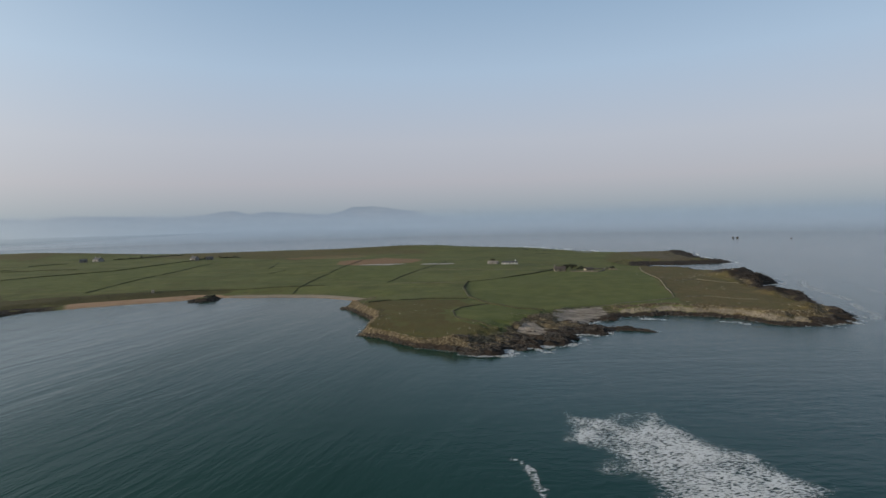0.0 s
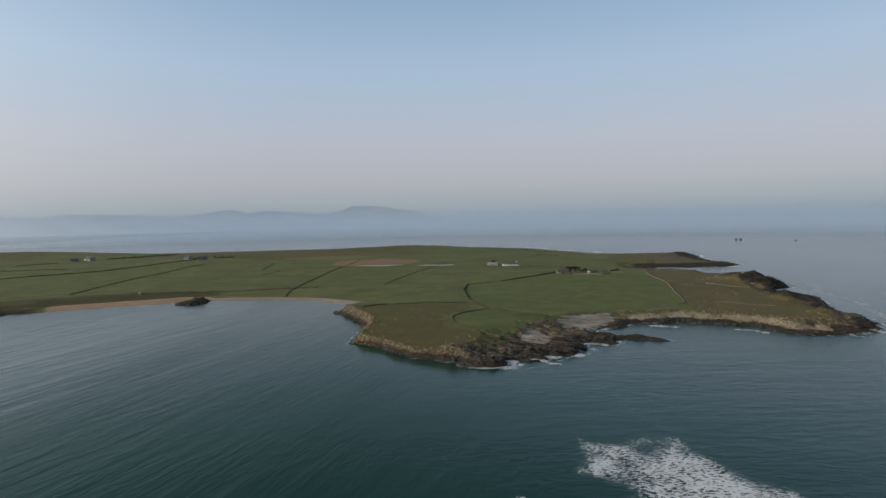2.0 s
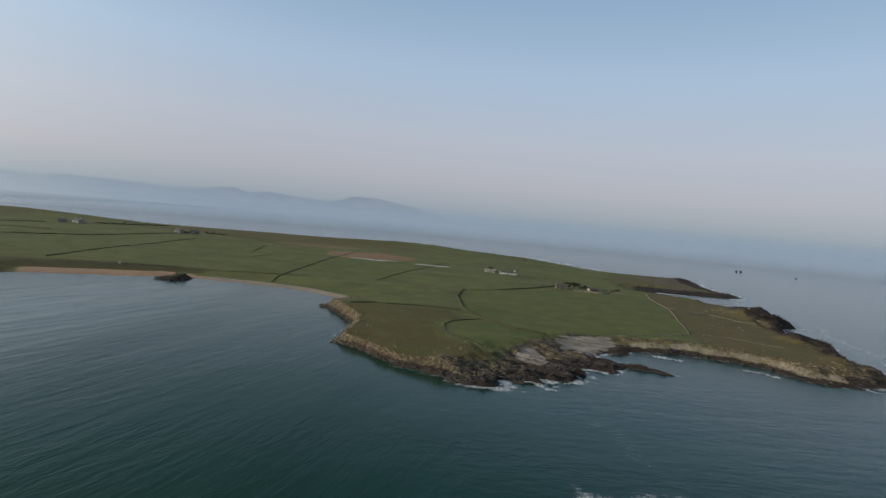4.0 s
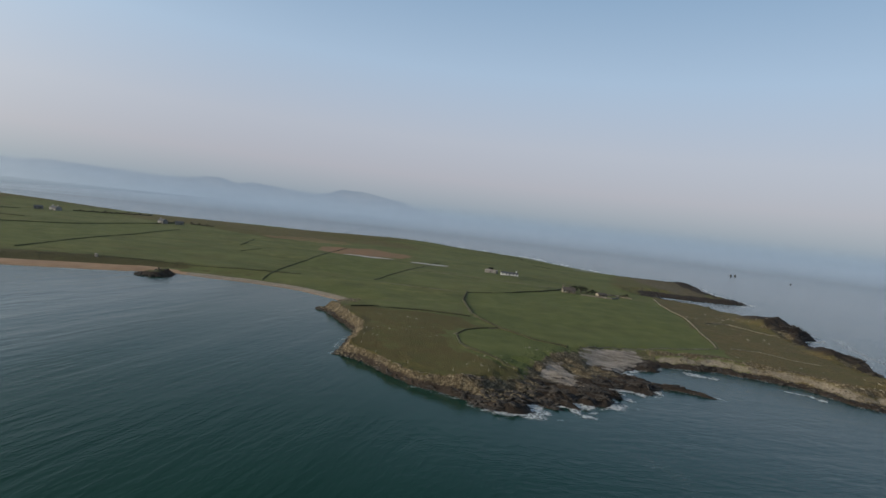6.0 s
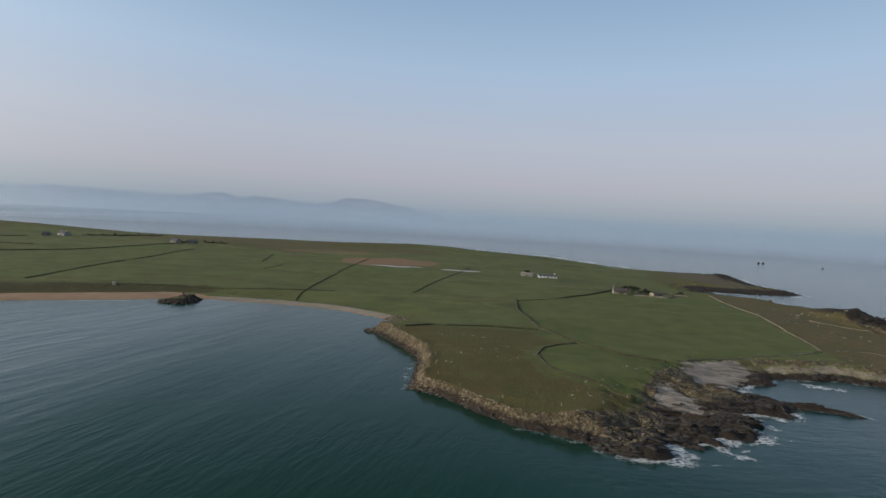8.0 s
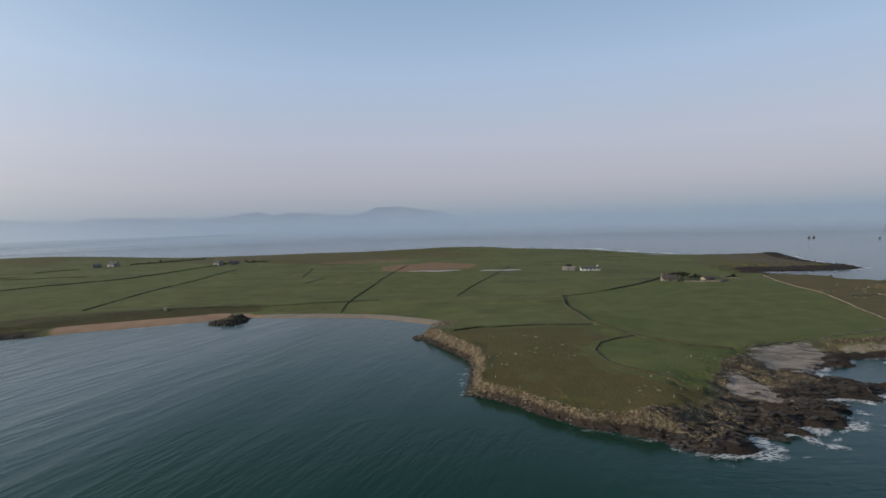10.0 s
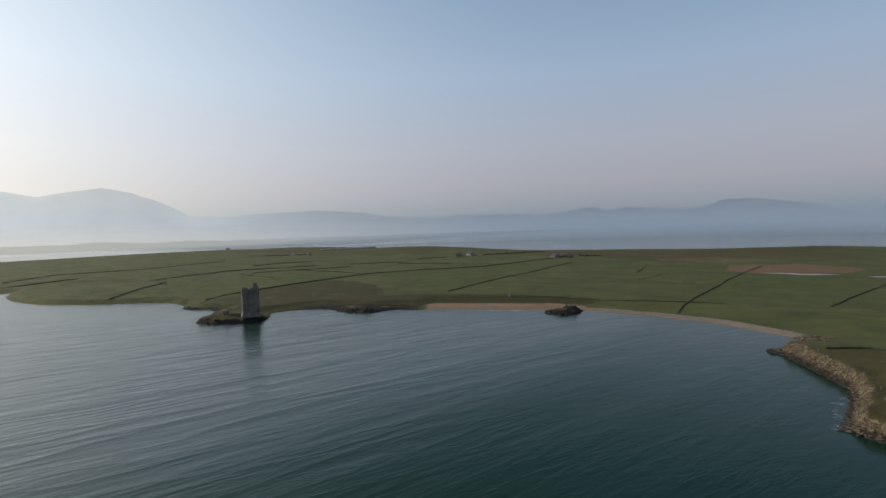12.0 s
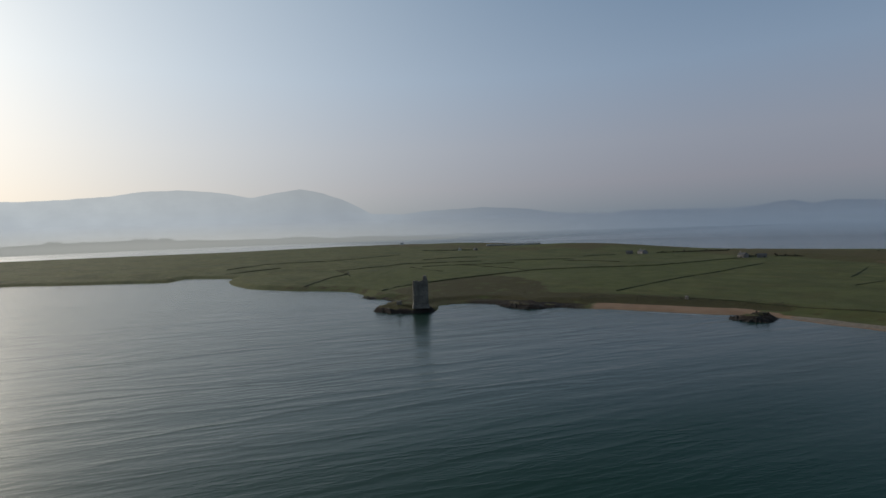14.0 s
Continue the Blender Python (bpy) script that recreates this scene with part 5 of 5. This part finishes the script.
# ---- a row of mobile homes and a hamlet far along the shore ----
def mobile_home(x, y, turn):
    top = base("mobile_home", x, y, height(x, y), turn)
    bm = bmesh.new()
    box(bm, -3.0, -1.2, 0.3, 3.0, 1.2, 1.9)
    bmesh.ops.bevel(bm, geom=bm.edges[:], offset=0.12, segments=2, affect="EDGES")
    part("body", bm, WHITEWASH, top)
    bm = bmesh.new()
    v = [bm.verts.new(p) for p in ((-3.1, -1.3, 1.904), (3.1, -1.3, 1.904), (3.1, 1.3, 1.904), (-3.1, 1.3, 1.904), (-3.1, 0, 2.2), (3.1, 0, 2.2))]
    for f in ((0, 1, 5, 4), (2, 3, 4, 5), (1, 2, 5), (3, 0, 4), (3, 2, 1, 0)):
        bm.faces.new([v[k] for k in f])
    part("roof", bm, PALEROOF, top)
    bm = bmesh.new()
    box(bm, -2.9, -1.1, -0.3, 2.9, 1.1, 0.297)
    part("skirt", bm, PAINT, top)
    for wx in (-2.0, -0.4, 1.7):
        opening(top, wx, -1.22, 1.25, 0.8, 0.6)
    return tagged(top, "white mobile home in a row along far fields", "mobile home", "mobile homes in a row")


first_home = mobile_home(-576, 527, 60)
for k in range(1, 13):
    hx, hy = -576 + 4.9 * k, 527 + 2.1 * k + 0.06 * k * k
    copy_thing(first_home, pose(hx, hy, height(hx, hy), 0, 0, 60 + 5 * math.sin(k * 2.1)))
for hx, hy, ht, wall in ((-558, 464, -30, WHITEWASH), (-533, 469, -20, GREYRENDER)):
    house("house", hx, hy, ht, 5, 3.6, 1.6, 1.0, wall, SLATE, "small rendered house with slate roof in far hamlet", 3, (0.1,), "hamlet houses")


# ---- pools in the bare field ----
def pool(points, label, seed):
    p = np.array(points, float)
    c = p.mean(0)
    z = float(inland(p[:, 0], p[:, 1])[0].max()) + 0.06
    rs = np.random.RandomState(seed)
    n = 48
    ang_p = np.arctan2(p[:, 1] - c[1], p[:, 0] - c[0])
    order = np.argsort(ang_p)
    rad = np.hypot(*(p - c).T)[order]
    a = np.linspace(-math.pi, math.pi, n, endpoint=False)
    r = np.interp(a, ang_p[order], rad, period=2 * math.pi) * (0.85 + 0.3 * field_noise(a * 5, a * 0, 1.0, seed))
    verts = [(c[0], c[1], z)] + [(c[0] + r[k] * math.cos(a[k]), c[1] + 0.6 * r[k] * math.sin(a[k]), z) for k in range(n)]
    verts += [(x, y, zz - 0.5) for x, y, zz in verts[1:]]
    faces = [(0, 1 + k, 1 + (k + 1) % n) for k in range(n)] + [(1 + k, 1 + n + k, 1 + n + (k + 1) % n, 1 + (k + 1) % n) for k in range(n)]
    return tagged(from_data("pond", verts, faces, POOL), label, "pond", "flooded hollows")


POOL, *_, _pp = material("still_pool_water")
_pp.inputs["Base Color"].default_value = (0.22, 0.18, 0.14, 1)
_pp.inputs["Roughness"].default_value = 0.3
pool([(-60, 376.4), (-48, 374.9), (-34, 375.4), (-26, 377.6), (-42, 377.0)], "shallow pale pool lying in bare brown soil", 1)
pool([(-17, 373), (-7, 371.5), (8, 377), (-4, 376)], "shallow pale pool at the edge of a field", 2)


# ---- foam ----
def build_foam():
    xs, ys = np.arange(-34, 152, 0.65), np.arange(50, 190, 0.65)
    gx, gy = (a.ravel() for a in np.meshgrid(xs, ys))
    d, k = shore(gx, gy)
    patch = [(19.7, 91.6), (26, 89.8), (36.7, 90), (40, 76), (45.5, 69.5), (47, 63), (43, 56), (24, 53), (23.5, 62), (21.0, 69), (18.6, 79.7)]
    wx, wy = gx + (field_noise(gx, gy, 5, 51) - 0.5) * 7, gy + (field_noise(gx, gy, 5, 52) - 0.5) * 7
    edge = np.min(np.stack([np.hypot(wx - ax - np.clip(((wx - ax) * (bx - ax) + (wy - ay) * (by - ay)) / ((bx - ax) ** 2 + (by - ay) ** 2), 0, 1) * (bx - ax),
                                     wy - ay - np.clip(((wx - ax) * (bx - ax) + (wy - ay) * (by - ay)) / ((bx - ax) ** 2 + (by - ay) ** 2), 0, 1) * (by - ay))
                            for (ax, ay), (bx, by) in zip(patch, patch[1:] + patch[:1])]), 0)
    depth = np.where(inside_poly(wx, wy, patch), edge, -edge)
    dens = step(depth, -2.6, 5.0) * (0.30 + 0.9 * field_noise(gx, gy, 5, 53))
    FAINT = ([(32, 114), (33.4, 108), (34, 101), (36, 94)], 2.4)
    for line, w in (([(10.1, 73.4), (10.0, 68), (10.9, 60)], 0.7), ([(64, 174), (70, 172)], 0.8), ([(86, 166), (95, 160)], 0.9), FAINT):
        q = along(line, 0.8)
        near = np.min(np.hypot(wx[:, None] - q[:, 0], wy[:, None] - q[:, 1]), 1)
        dens = np.maximum(dens, (0.75 if w < 1.5 else 0.24) * (1 - step(near, 0.3 * w, 1.6 * w)))
    dj = inland(gx, gy)[2]
    wash = 1.4 + 1.0 * step(gx, 3, 14) * (1 - step(gx, 36, 48))
    swash = np.exp(-((dj + 0.5 * wash) / wash) ** 2) * np.clip(k[:, 5], 0, 1) * step(field_noise(gx, gy, 1.7, 56, 4), 0.2, 0.7)
    swash *= step(field_noise(gx, gy, 7, 54), 0.22 + 0.14 * (gx < 4), 0.42 + 0.14 * (gx < 4)) * (0.45 + 0.55 * (step(gx, 3, 14) * (1 - step(gx, 42, 54)) + step(gx, 108, 116)).clip(0, 1))
    dens = np.maximum(dens, np.clip(1.3 * swash, 0, 0.74))
    dens = np.where(inland(gx, gy)[0] > 0.35, 0, dens)
    nx, ny = len(xs), len(ys)
    idx = np.arange(nx * ny).reshape(ny, nx)
    quads = np.stack([idx[:-1, :-1], idx[:-1, 1:], idx[1:, 1:], idx[1:, :-1]], -1).reshape(-1, 4)
    quads = quads[(dens[quads] > 0.05).any(1)]
    used = np.unique(quads)
    remap = np.full(nx * ny, -1)
    remap[used] = np.arange(len(used))
    z = 0.06 + 0.12 * dens * field_noise(gx, gy, 1.5, 55)
    ob = from_data("surf_foam", np.stack([gx, gy, z], 1)[used].tolist(), remap[quads].tolist(), FOAM, smooth=True)
    a = ob.data.attributes.new("foam", "FLOAT", "POINT")
    a.data.foreach_set("value", dens[used].astype(np.float32))
    return tagged(ob, "white broken foam drifting on the sea and along the rocks", "foam", kind="stuff")


build_foam()


def foam_ribbon(line, wide, strong, seed):
    """A broken line of surf along a shore farther off."""
    p = along(line, 0.9)
    t = np.gradient(p, axis=0)
    t /= np.linalg.norm(t, axis=1)[:, None]
    side = np.stack([-t[:, 1], t[:, 0]], 1)
    wander = (field_noise(p[:, 0], p[:, 1], 12, seed) - 0.5) * 2.5 * wide
    cut = step(field_noise(p[:, 0], p[:, 1], 16, seed + 5), 0.35, 0.55)
    verts, dens = [], []
    for i in range(len(p)):
        for o in (-1, -0.5, 0, 0.5, 1):
            q = p[i] + side[i] * (o * wide + wander[i] * 0.4)
            verts.append((q[0], q[1], 0.07))
            dens.append(strong * cut[i] * (1 - abs(o)) ** 0.7)
    faces = [(i * 5 + k, (i + 1) * 5 + k, (i + 1) * 5 + k + 1, i * 5 + k + 1) for i in range(len(p) - 1) for k in range(4)]
    ob = from_data("surf_foam", verts, faces, FOAM)
    ob.data.attributes.new("foam", "FLOAT", "POINT").data.foreach_set("value", np.array(dens, np.float32))
    return tagged(ob, "thin broken line of white surf along the shore", "foam", kind="stuff")


for k, stretch in enumerate(([(30, 674), (46, 665), (62, 653)], [(96, 630), (108, 618), (116, 604)], [(130, 574), (137, 560)], [(147, 533), (156, 520)])):
    foam_ribbon(stretch, 11.0 if k < 2 else 6.0, 1.0, 71 + 20 * k)
foam_ribbon([(66, 636), (108, 606), (124, 562), (141, 530), (156, 508)], 4.0, 1.0, 70)
foam_ribbon([(181, 491), (211, 481), (219, 463), (207, 430), (202, 402), (206, 381), (201, 364), (186, 357)], 2.2, 0.9, 72)
foam_ribbon([(140, 357), (160, 355), (185, 356)], 2.0, 0.9, 73)
foam_ribbon([(162, 287), (168, 271), (163, 254), (147, 246), (146, 224), (145, 209)], 1.6, 0.9, 74)
foam_ribbon([(150, 188), (157, 214), (164, 240), (177, 262), (186, 290)], 6.0, 0.5, 76)
foam_ribbon([(172, 196), (186, 236), (200, 276), (204, 310)], 7.0, 0.42, 77)
foam_ribbon([(128, 156), (140, 172), (148, 194)], 3.5, 0.55, 78)
foam_ribbon([(-150, 223), (-138, 230.5), (-123, 237)], 0.6, 0.8, 75)


# ---- from plan units to metres ----
for mesh in bpy.data.meshes:
    mesh.transform(Matrix.Scale(U, 4))
for ob in scene.objects:
    if ob.type in {"MESH", "EMPTY"}:
        ob.location = ob.location * U
